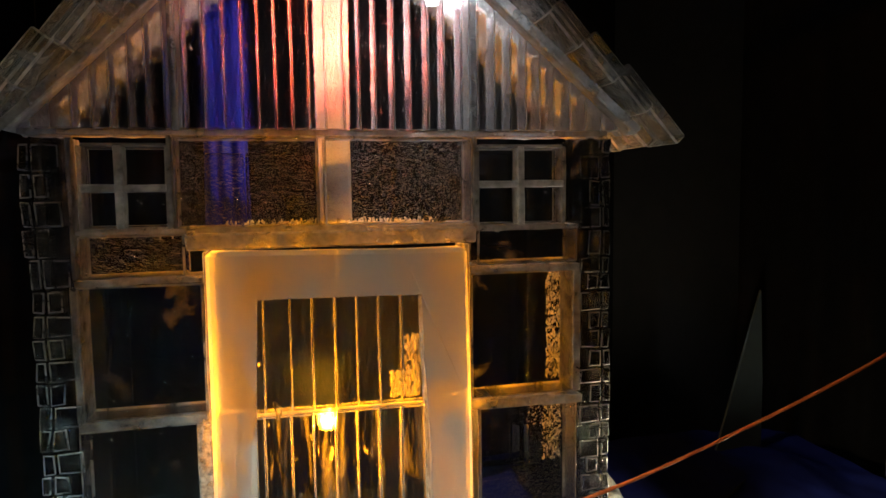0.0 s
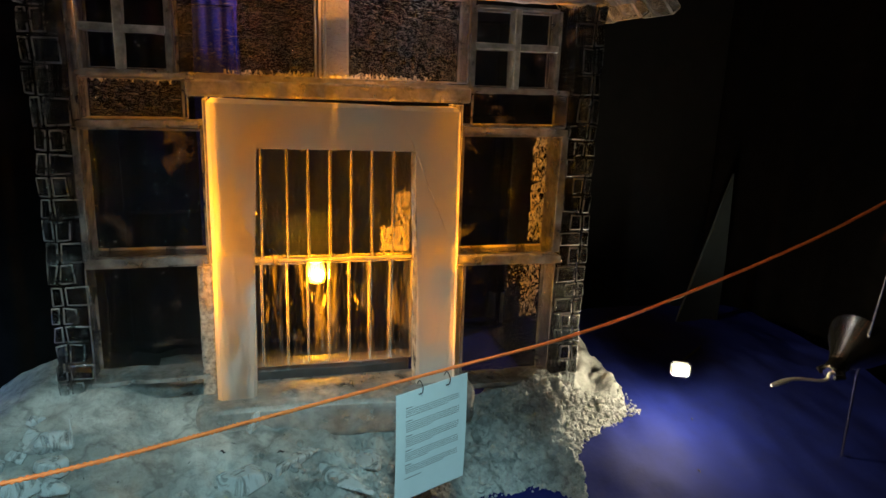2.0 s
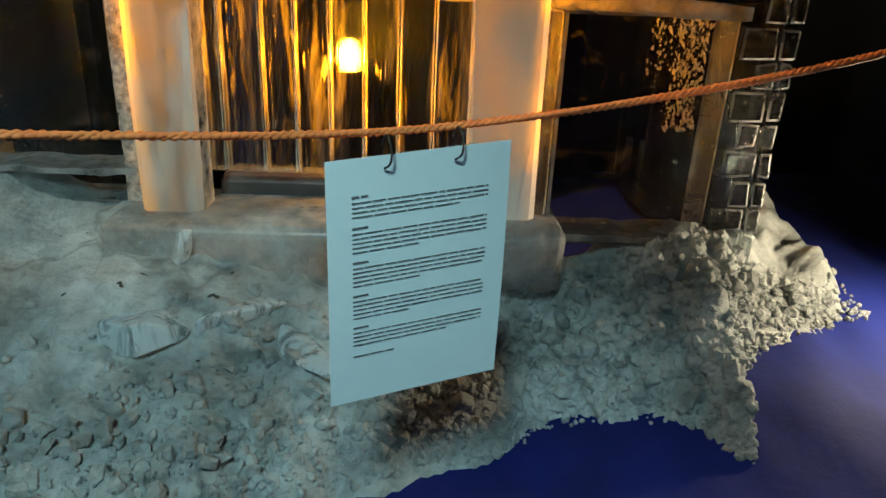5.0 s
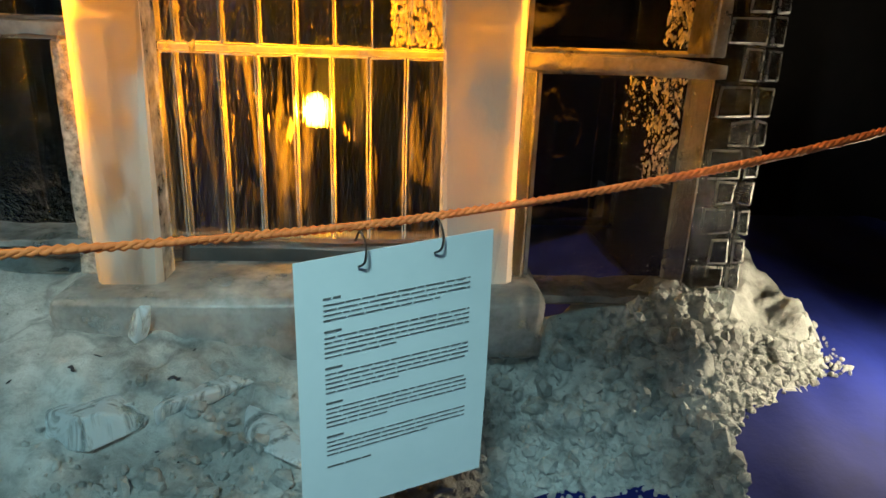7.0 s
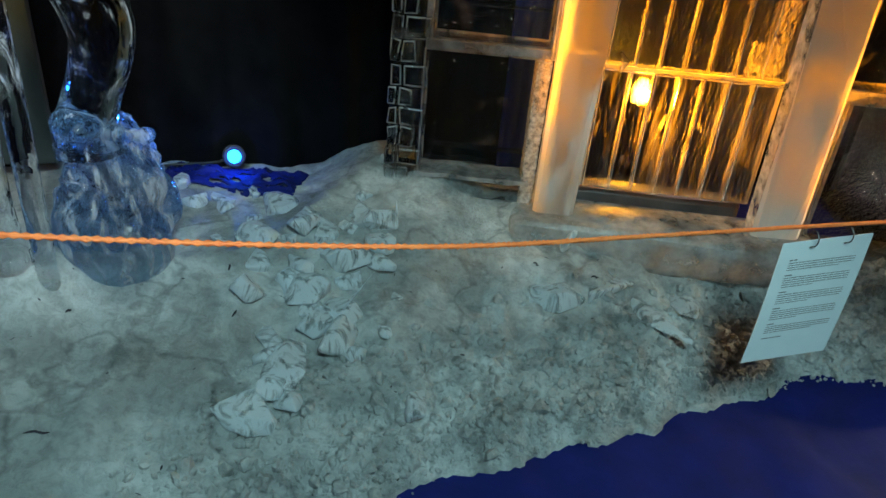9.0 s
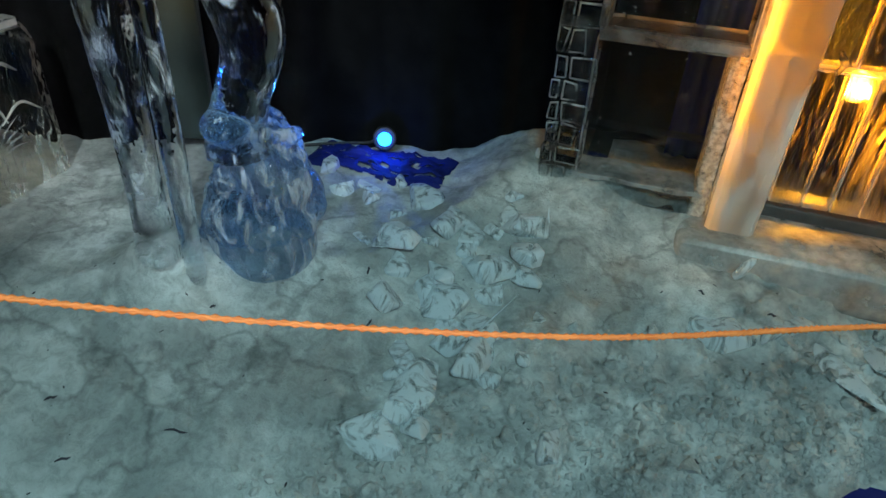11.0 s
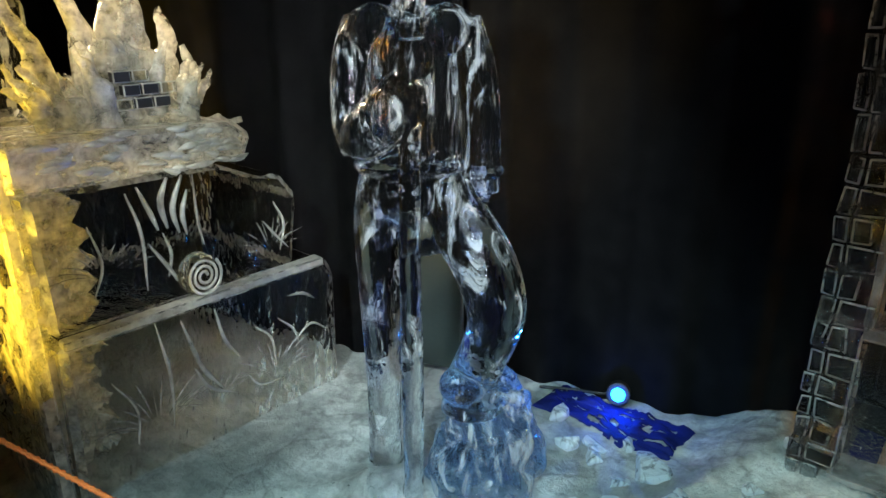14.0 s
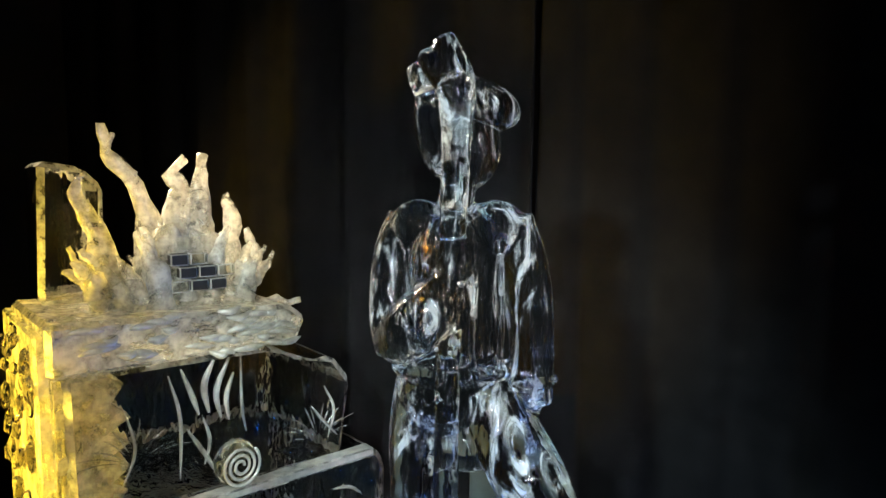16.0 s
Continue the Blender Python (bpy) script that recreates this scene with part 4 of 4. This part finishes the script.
r.mode, r.voxel_size, r.use_smooth_shade = "VOXEL", 0.008, True
s = rock.modifiers.new("soft", "SMOOTH")
s.factor, s.iterations = 0.5, 4
tagged(rock, "bluish lumpy ice rock under the statue's foot", "ice rock")

# ---- carved bench with flames ----
bench = thing("ice_bench", "carved ice bench with a flame-shaped back", "ice bench")
FX = -2.12   # front face


def slab(name, pts, x0, x1, mat, bevel=0.012, wob=0.006, seed=0.0, label="", cuts=2):
    """A plate whose outline lies in y and z, from x0 to x1."""
    bm = prism([(y, z) for y, z in pts], x0, x1, bevel)
    for f in bm.faces:
        if cuts == 0:
            f.material_index = 0
    bm.transform(Matrix(((0, 1, 0, 0), (1, 0, 0, 0), (0, 0, 1, 0), (0, 0, 0, 1))))
    return part(name, wobble(bm, wob, 7, seed), (mat, ICE_BEVEL) if cuts else mat, bench, label)


slab("seat_block", [(-1.22, 0.2), (-0.37, 0.2), (-0.36, 0.68), (-0.4, 0.735), (-1.2, 0.735)], FX - 0.42, FX + 0.0, ICE_STUMP, 0.018, 0.008, 1.0)
slab("back_block", [(-1.2, 0.737), (-0.5, 0.737), (-0.47, 0.95), (-0.53, 1.03), (-0.62, 1.02), (-0.72, 1.09), (-1.2, 1.1)], FX - 0.36, FX - 0.03, ICE_STUMP, 0.016, 0.008, 2.0)
slab("ledge", [(-1.19, 0.725), (-0.42, 0.725), (-0.42, 0.748), (-1.19, 0.748)], FX - 0.03, FX + 0.012, ICE_CUT, 0.004, 0.006, 3.0)
slab("mantel", [(-1.24, 1.1), (-0.66, 1.1), (-0.63, 1.16), (-0.68, 1.2), (-1.24, 1.22)], FX - 0.36, FX + 0.02, ICE_FLAME, 0.012, 0.01, 4.0, "rough yellowish ice mantel")
slab("upright_slab", [(-1.2, 1.22), (-1.06, 1.22), (-1.05, 1.5), (-1.1, 1.545), (-1.19, 1.56)], FX - 0.36, FX - 0.22, ICE_STUMP, 0.014, 0.006, 5.0)


def flame(y, z, pts, radii, x=FX - 0.1, flat=0.7, mat=None, seed=0.0):
    """One carved tongue of flame, thick below and drawn out to a bent tip."""
    bm = bmesh.new()
    line = curve_points([(x, y + a, z + b) for a, b in pts], 16)
    r = [p.x for p in curve_points([(q, 0, 0) for q in radii], 16)]
    tube(bm, line, r, 12, flat)
    wobble(bm, 0.012, 26, y * 9 + seed)
    return part("flame", wobble(bm, 0.004, 80, y * 5), mat or ICE_FLAME, bench, smooth=True)


flame(-0.98, 1.2, [(0, 0), (0.0, 0.14), (-0.01, 0.24), (-0.05, 0.33), (-0.09, 0.38), (-0.1, 0.45)], [0.05, 0.04, 0.028, 0.018, 0.016, 0.01])
flame(-1.0, 1.5, [(-0.01, 0.03), (-0.07, 0.07), (-0.06, 0.13)], [0.012, 0.013, 0.006])
flame(-0.93, 1.2, [(0, 0), (0.01, 0.2), (0.02, 0.3), (0.0, 0.33), (0.03, 0.37)], [0.05, 0.04, 0.025, 0.016, 0.01])
flame(-0.87, 1.2, [(0, 0), (0.0, 0.18), (0.01, 0.3), (0.02, 0.38)], [0.05, 0.04, 0.022, 0.012])
flame(-0.9, 1.25, [(0, 0), (0.01, 0.16), (0.03, 0.26)], [0.04, 0.02, 0.008])
flame(-0.82, 1.2, [(0, 0), (0.02, 0.14), (0.04, 0.2), (0.02, 0.28)], [0.05, 0.035, 0.022, 0.008])
flame(-0.77, 1.18, [(0, 0), (0.02, 0.1), (0.045, 0.15), (0.03, 0.21)], [0.045, 0.03, 0.02, 0.008])
flame(-1.07, 1.2, [(0, 0), (-0.02, 0.12), (-0.03, 0.2), (-0.07, 0.28), (-0.05, 0.33)], [0.05, 0.034, 0.024, 0.014, 0.006])
flame(-0.72, 1.17, [(0, 0), (0.05, 0.02), (0.09, 0.01), (0.13, 0.02)], [0.035, 0.024, 0.014, 0.008])
flame(-0.73, 1.13, [(0, 0), (0.05, 0.0), (0.08, 0.02), (0.13, 0.0)], [0.04, 0.028, 0.018, 0.01])
fl = random.Random(8)
for i in range(30):
    y = fl.uniform(-1.12, -0.74)
    mid = 1 - abs(y + 0.92) / 0.24
    h = 0.06 + 0.16 * max(0, mid) * fl.uniform(0.4, 1.1)
    lean = (y + 0.92) * 0.35 + fl.uniform(-0.03, 0.03)
    r0 = fl.uniform(0.018, 0.034)
    flame(y, 1.21 + fl.uniform(0, 0.05), [(0, 0), (lean * 0.3 + fl.uniform(-0.01, 0.01), h * 0.5), (lean, h)], [r0, r0 * 0.75, 0.005], FX - fl.uniform(0.03, 0.17), 0.8, None, i)
bm = bmesh.new()
for y, z, a, b in ((-0.95, 1.25, 0.12, 0.07), (-0.87, 1.3, 0.09, 0.1), (-1.05, 1.25, 0.08, 0.05), (-0.8, 1.24, 0.07, 0.05), (-0.92, 1.36, 0.06, 0.07)):
    blob(bm, (FX - 0.11, y, z), (0.07, a, b), None, 4)
mass = part("flame_mass", wobble(bm, 0.025, 22, 2.0), ICE_FLAME, bench, "milky mass of carved flames", True)
r = mass.modifiers.new("melt", "REMESH")
r.mode, r.voxel_size = "VOXEL", 0.008
# rough strokes along the mantel, and the milky end panel
for i in range(34):
    y, z = fl.uniform(-1.22, -0.72), fl.uniform(1.1, 1.21)
    bm = bmesh.new()
    w = fl.uniform(0.03, 0.09)
    tube(bm, curve_points([(FX + 0.018, y, z), (FX + 0.026, y + w * 0.5, z + fl.uniform(-0.012, 0.012)), (FX + 0.018, y + w, z + fl.uniform(-0.01, 0.01))], 7), [0.002, 0.006, 0.008, 0.009, 0.008, 0.005, 0.002], 6)
    part("carved_line", bm, ICE_CUT, bench, smooth=True)
for z0, z1 in ((0.36, 0.72), (0.76, 1.09)):
    zig = [(-1.215, z0), (-1.11, z0)]
    k = 0
    z = z0
    while z < z1 - 0.03:
        z += fl.uniform(0.025, 0.045)
        k += 1
        zig.append((-1.1 + (0.03 if k % 2 else -0.012) + fl.uniform(-0.01, 0.01), min(z, z1)))
    zig.append((-1.215, z1))
    slab("inner_cut", zig, FX - 0.3, FX - 0.045, ICE_FLAME, 0.0, 0.004, 7.0 + z0, "jagged milky cut inside the clear block", 0)
slab("end_panel", [(-1.262, 0.2), (-1.225, 0.2), (-1.225, 1.2), (-1.255, 1.2)], FX - 0.4, FX - 0.005, ICE_FLAME, 0.006, 0.012, 6.0, "rough milky end panel")

# little brick front among the flames
for j in range(3):
    for i in range(3 - (j == 2)):
        y = -0.965 + i * 0.046 + (j % 2) * 0.02
        bm = box(FX - 0.045, FX - 0.02, y, y + 0.042, 1.255 + j * 0.032, 1.283 + j * 0.032, 0.003)
        part("brick", bm, (PLASTIC if (i + j) % 3 else ICE_STUMP, ICE_CUT), bench)
# spiral boss
bm = bmesh.new()
pts = []
for i in range(90):
    a, rad = i * 0.22, 0.008 + i * 0.00048
    pts.append((FX + 0.03 + 0.0, -0.83 + rad * math.cos(a), 0.815 + rad * math.sin(a) * 1.1))
tube(bm, pts, 0.0042, 6)
part("spiral", bm, ICE_CUT, bench, "carved spiral boss", True)
bm = bmesh.new()
blob(bm, (FX - 0.005, -0.83, 0.815), (0.03, 0.056, 0.06), None, 3)
part("boss", bm, ICE_STUMP, bench, smooth=True)


def groove(pts, w, x=FX - 0.025, mat=None):
    bm = bmesh.new()
    line = curve_points([(x, y, z) for y, z in pts], 12)
    n = len(line)
    tube(bm, line, [w * (0.25 + 0.75 * math.sin(math.pi * (i + 0.6) / (n + 0.2))) for i in range(n)], 8, 1.0)
    part("carved_line", bm, mat or ICE_CUT, bench, smooth=True)


for pts, w in (
    ([(-0.95, 1.07), (-0.925, 1.0), (-0.91, 0.95)], 0.007),
    ([(-0.87, 1.08), (-0.895, 1.02), (-0.885, 0.95)], 0.009),
    ([(-0.83, 1.08), (-0.865, 1.0), (-0.855, 0.93)], 0.008),
    ([(-0.82, 1.04), (-0.84, 0.98), (-0.835, 0.92)], 0.007),
    ([(-0.98, 1.06), (-0.955, 0.95), (-0.96, 0.8)], 0.005),
    ([(-0.8, 1.08), (-0.8, 0.95), (-0.79, 0.88)], 0.004),
    ([(-0.94, 0.92), (-0.9, 0.85), (-0.87, 0.79)], 0.006),
    ([(-0.9, 0.94), (-0.885, 0.88), (-0.9, 0.82)], 0.005),
    ([(-1.08, 1.0), (-1.06, 0.9), (-1.09, 0.82)], 0.004),
    ([(-0.6, 0.9), (-0.57, 0.86), (-0.52, 0.8)], 0.004),
    ([(-0.56, 0.95), (-0.53, 0.88), (-0.55, 0.8)], 0.004),
):
    groove(pts, w)
for pts, w in (
    ([(-0.97, 0.72), (-0.95, 0.55), (-0.96, 0.4)], 0.005),
    ([(-0.9, 0.7), (-0.86, 0.55), (-0.8, 0.45)], 0.007),
    ([(-0.8, 0.7), (-0.78, 0.6), (-0.74, 0.53)], 0.006),
    ([(-0.68, 0.6), (-0.63, 0.55), (-0.62, 0.47)], 0.004),
    ([(-0.6, 0.6), (-0.55, 0.55), (-0.53, 0.5)], 0.004),
    ([(-1.1, 0.6), (-1.05, 0.5), (-1.06, 0.4)], 0.004),
    ([(-0.88, 0.55), (-0.84, 0.47), (-0.76, 0.42)], 0.006),
    ([(-0.56, 0.66), (-0.5, 0.65), (-0.46, 0.62)], 0.005),
    ([(-0.55, 0.5), (-0.48, 0.54), (-0.42, 0.5)], 0.004),
    ([(-0.72, 0.46), (-0.68, 0.41), (-0.6, 0.4)], 0.004),
):
    groove(pts, w, FX + 0.004)
# fans of fine chisel strokes along the foot, the back and the jagged side
fan = random.Random(17)
for centre, foot, reach, spread, count, x in ((-0.62, 0.4, 0.17, 1.15, 15, FX + 0.003), (-1.0, 0.4, 0.2, 1.0, 13, FX + 0.003), (-0.83, 0.39, 0.14, 0.8, 9, FX + 0.003), (-0.58, 0.79, 0.13, 1.1, 12, FX - 0.027), (-1.06, 0.86, 0.13, 1.2, 12, FX - 0.027)):
    for k in range(count):
        a = spread * (2 * k / (count - 1) - 1) + fan.uniform(-0.05, 0.05)
        r0, r1 = reach * fan.uniform(0.3, 0.5), reach * fan.uniform(0.8, 1.15)
        mid = (r0 + r1) / 2
        groove([(centre + r * math.sin(a * b), foot + r * math.cos(a * b) * 0.8) for r, b in ((r0, 0.9), (mid, 1.0), (r1, 1.14))], fan.uniform(0.001, 0.0026), x, ICE_STROKE)
# rough chiselled scales on the yellow-lit end
sc = random.Random(3)
for i in range(70):
    z, x = sc.uniform(0.38, 1.18), sc.uniform(FX - 0.36, FX - 0.02)
    bm = bmesh.new()
    blob(bm, (x, -1.262, z), (sc.uniform(0.012, 0.03), 0.012, sc.uniform(0.015, 0.035)), Euler((0, sc.uniform(-0.8, 0.8), 0)), 1)
    part("chisel_mark", bm, ICE_STUMP, bench)

# ---- darkened board and dim wall piece that show between the curtains ----
bm = bmesh.new()
bmesh.ops.create_cube(bm, size=1, matrix=pose(-1.86, -0.16, 0.62, 0, 0, 20) @ Matrix.Diagonal((0.17, 0.03, 0.54, 1)))
bmesh.ops.bevel(bm, geom=bm.edges[:], offset=0.004, segments=1, affect="EDGES")
tagged(part("leaning_board", bm, DARKENED_BOARD), "grey-green board standing before the curtain", "board")
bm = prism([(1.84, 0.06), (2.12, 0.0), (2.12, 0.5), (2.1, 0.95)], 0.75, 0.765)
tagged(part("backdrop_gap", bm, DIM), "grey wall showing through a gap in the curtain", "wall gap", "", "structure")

# ---- ice chunks and litter on the snow ----
ck = random.Random(21)


def chunk(x, y, sx, sy, sz, label, group, lift=0.0, mat=None):
    bm = bmesh.new()
    for k in range(13):
        p = Vector([ck.gauss(0, 1) for _ in range(3)])
        p /= max(abs(c) for c in p) ** 0.8 * p.length ** 0.2
        bm.verts.new((p.x * sx * 0.58, p.y * sy * 0.58, p.z * sz * 0.58))
    made = bmesh.ops.convex_hull(bm, input=bm.verts[:])
    loose = [v for v in bm.verts if not v.link_faces]
    bmesh.ops.delete(bm, geom=loose, context="VERTS")
    bmesh.ops.bevel(bm, geom=bm.edges[:], offset=min(sx, sy, sz) * 0.06, segments=1, affect="EDGES")
    ob = part("ice_chunk", bm, mat or ICE_CHUNK)
    ob.matrix_world = pose(x, y, snow_height(x, y) + sz * 0.3 + lift, ck.uniform(-18, 18), ck.uniform(-18, 18), ck.uniform(0, 180))
    return tagged(ob, label, "ice chunk", group)


heap = "broken ice chunks between the house and the statue"
for x, y, sx, sy, sz in ((-1.08, -0.4, 0.1, 0.07, 0.07), (-1.04, -0.555, 0.09, 0.07, 0.06), (-1.1, -0.17, 0.12, 0.08, 0.05), (-0.9, -0.716, 0.13, 0.1, 0.06), (-0.825, -0.617, 0.12, 0.09, 0.07), (-0.96, -0.85, 0.13, 0.09, 0.06), (-0.8, -0.24, 0.13, 0.07, 0.07), (-0.84, -0.37, 0.12, 0.08, 0.06), (-0.92, -0.49, 0.13, 0.11, 0.06), (-0.6, -0.72, 0.1, 0.08, 0.05), (-0.755, -0.3, 0.1, 0.06, 0.06), (-0.82, -0.53, 0.1, 0.07, 0.05), (-0.89, -0.58, 0.1, 0.07, 0.05), (-0.99, -0.3, 0.09, 0.06, 0.05)):
    chunk(x, y, sx, sy, sz, "whitish broken ice chunk lying on the snow", heap)
for x, y, s in ((-1.27, -0.16, 0.05), (-1.33, -0.2, 0.045), (-1.24, -0.22, 0.04), (-1.42, -0.1, 0.05), (-1.19, -0.1, 0.035)):
    chunk(x, y, s * 1.4, s, s * 0.8, "small glassy ice shard glinting blue beside the lamp", "small ice shards", 0.0)
for i in range(30):
    x, y = ck.gauss(-0.87, 0.12), ck.gauss(-0.42, 0.15)
    s = ck.uniform(0.03, 0.06)
    chunk(x, y, s * 1.5, s, s * 0.8, "small glassy ice shard lying on the snow", "small ice shards", -0.004, ICE_CHUNK)
for i in range(34):
    x = ck.uniform(-0.9, 0.9)
    y = steps_between(x, EDGE) + ck.uniform(-0.02, 0.3)
    s = ck.uniform(0.015, 0.05)
    chunk(x, y, s, s * 0.8, s * 0.7, "small crumbled snow lump at the snow edge", "crumbled snow lumps", 0.0, SNOW)
for x, y, sx, sy, sz in ((-0.1, -0.22, 0.2, 0.07, 0.05), (0.02, -0.3, 0.22, 0.08, 0.05), (-0.28, -0.3, 0.16, 0.1, 0.05), (0.12, -0.2, 0.14, 0.09, 0.05)):
    chunk(x, y, sx, sy, sz, "clear flat ice offcut frozen into the snow", "clear ice offcuts", -0.02)

bm = bmesh.new()
for i in range(140):
    x = ck.uniform(-2.0, 0.9)
    y = steps_between(x, EDGE) + ck.uniform(0.08, 0.9)
    z = snow_height(x, y) + 0.002
    s = ck.uniform(0.0016, 0.0042)
    m = pose(x, y, z, ck.uniform(-30, 30), ck.uniform(-30, 30), ck.uniform(0, 180)) @ Matrix.Diagonal((s * ck.uniform(0.6, 2.6), s * 0.6, s * 0.4, 1))
    bmesh.ops.create_icosphere(bm, subdivisions=1, radius=1, matrix=m)
tagged(part("litter", bm, DEBRIS), "dark specks and crumbs scattered over the snow", "litter", "", "stuff")


def twig(x, y, length, turn):
    """A dark splinter lying on the snow or the cloth."""
    z = max(snow_height(x, y), cloth_height(x, y)) + 0.003
    d = Vector((math.cos(turn), math.sin(turn), 0.0)) * length / 2
    c = Vector((x, y, z))
    bm = bmesh.new()
    tube(bm, curve_points([c - d, c - d * 0.3 + Vector((0.002, 0.003, 0.003)), c + d * 0.4, c + d + Vector((0, 0, 0.002))], 7), [0.0012, 0.0024, 0.0028, 0.0026, 0.003, 0.0022, 0.0008], 6)
    return tagged(part("twig", bm, DEBRIS), "dark thin splinter lying flat on the ground", "splinter", "dark splinters")


for x, y, length, turn in ((-1.33, -1.0, 0.05, 0.2), (-1.6, -1.04, 0.025, 0.8), (-1.12, -0.5, 0.03, -1.2), (-0.16, -0.24, 0.022, 0.1), (-0.33, -0.23, 0.02, -0.6), (-0.29, -0.62, 0.018, -0.3), (-0.62, -0.86, 0.016, 0.4), (-1.5, -1.13, 0.03, 0.7), (-1.4, -0.74, 0.014, 1.0), (-1.06, -0.63, 0.026, 1.5), (1.37, -0.13, 0.018, 1.2), (1.23, -0.385, 0.02, 1.4), (0.44, -0.27, 0.012, 0.5), (0.56, -0.24, 0.016, -0.9)):
    twig(x, y, length, turn)
stub = chunk(-0.24, -0.15, 0.03, 0.025, 0.075, "small clear ice stub standing upright by the doorway", "", 0.01)
seed = bmesh.new()
bmesh.ops.create_icosphere(seed, subdivisions=1, radius=1)
BALL = [v.co.copy() for v in seed.verts]
BALL_FACES = [[v.index for v in f.verts] for f in seed.faces]
seed.free()


def crumbs(name, label, count, spot, material):
    """Many small uneven lumps in one mesh; spot gives the place and size of the next."""
    verts, faces = [], []
    for _ in range(count):
        x, y, s = spot()
        z = max(snow_height(x, y), cloth_height(x, y))
        turn = Euler((ck.uniform(0, 6), ck.uniform(0, 6), ck.uniform(0, 6))).to_matrix()
        base, flat = len(verts), (1, ck.uniform(0.6, 1), ck.uniform(0.5, 0.9))
        for p in BALL:
            q = Vector((p.x * flat[0], p.y * flat[1], p.z * flat[2])) * ck.uniform(0.72, 1.2)
            verts.append(Vector((x, y, z + s * 0.2)) + turn @ q * s)
        faces += [[base + k for k in f] for f in BALL_FACES]
    me = bpy.data.meshes.new(name)
    me.from_pydata(verts, [], faces)
    me.materials.append(material)
    return tagged(new(name, me), label, "snow", "", "stuff")


def edge_spot():
    x = ck.uniform(-1.3, 1.18)
    y = steps_between(x, EDGE) + abs(ck.gauss(0.0, 0.05)) - 0.02 * ck.random() ** 2
    return x, y, ck.uniform(0.0025, 0.006) * ck.choice((1, 1, 1.5, 2.2))


def bank_spot():
    x = ck.uniform(-1.2, 1.1)
    y = steps_between(x, EDGE) + ck.uniform(0.02, 0.16 + 0.3 * ck.random())
    return x, min(y, -0.03), ck.uniform(0.003, 0.009) * ck.choice((0.8, 1, 1, 1.6, 2.4))


def toe_spot():
    x = ck.uniform(0.36, 1.12)
    y = steps_between(x, EDGE) + ck.uniform(0.01, 0.4)
    return x, min(y, -0.02), ck.uniform(0.003, 0.007) * ck.choice((0.7, 1, 1, 1.6, 2.4, 4.0 if x < 0.9 else 2.0))


crumbs("snow_crumbs", "white snow crumbs along the ragged snow edge", 2600, edge_spot, SNOW)
crumbs("snow_lumps", "loose crumbled snow lying on the bank", 3600, bank_spot, SNOW)
crumbs("snow_grains", "coarse snow grains heaped at the house corner", 1500, toe_spot, SNOW)


# ---- blue cloths ----


def hanging(name, x0, x1, y, z0, z1, label):
    bm = bmesh.new()
    n, rows = 16, 12
    g = [[bm.verts.new((x0 + (x1 - x0) * i / n + 0.01 * noise.noise((j * 0.4, i, 2)), y + 0.02 * math.sin(i * 1.3 + j * 0.1), z0 + (z1 - z0) * j / rows)) for i in range(n + 1)] for j in range(rows + 1)]
    for j in range(rows):
        for i in range(n):
            bm.faces.new((g[j][i], g[j][i + 1], g[j + 1][i + 1], g[j + 1][i]))
    ob = part(name, bm, BRIGHTENED_CLOTH, smooth=True)
    ob.modifiers.new("cloth", "SOLIDIFY").thickness = 0.004
    return tagged(ob, label, "cloth")


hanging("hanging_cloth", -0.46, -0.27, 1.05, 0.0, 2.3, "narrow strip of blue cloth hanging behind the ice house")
bm = bmesh.new()
n = 36
g = []
for j in range(n + 1):
    row = []
    for i in range(n + 1):
        x, y = -1.52 + 0.44 * i / n, -0.1 + 0.18 * j / n
        rim = min(i, j, n - i, n - j) / n
        h = snow_height(x, y) + 0.004 + 0.02 * abs(noise.noise((x * 12, y * 12, 4))) + 0.02 * abs(noise.noise((x * 30, y * 30, 1)))
        row.append(bm.verts.new((x + 0.03 * noise.noise((x * 9, y * 9, 0)), y + 0.04 * noise.noise((x * 7, y * 9, 3)), h - (0.012 if rim == 0 else 0))))
    g.append(row)
for j in range(n):
    for i in range(n):
        if noise.noise((i * 0.33, j * 0.33, 8.3)) < 0.28:
            bm.faces.new((g[j][i], g[j][i + 1], g[j + 1][i + 1], g[j + 1][i]))
bmesh.ops.delete(bm, geom=[v for v in bm.verts if not v.link_faces], context="VERTS")
scrap = part("cloth_scrap", bm, CLOTH, smooth=True)
scrap.modifiers.new("cloth", "SOLIDIFY").thickness = 0.003
tagged(scrap, "torn crumpled blue cloth lying round the blue lamp", "cloth")
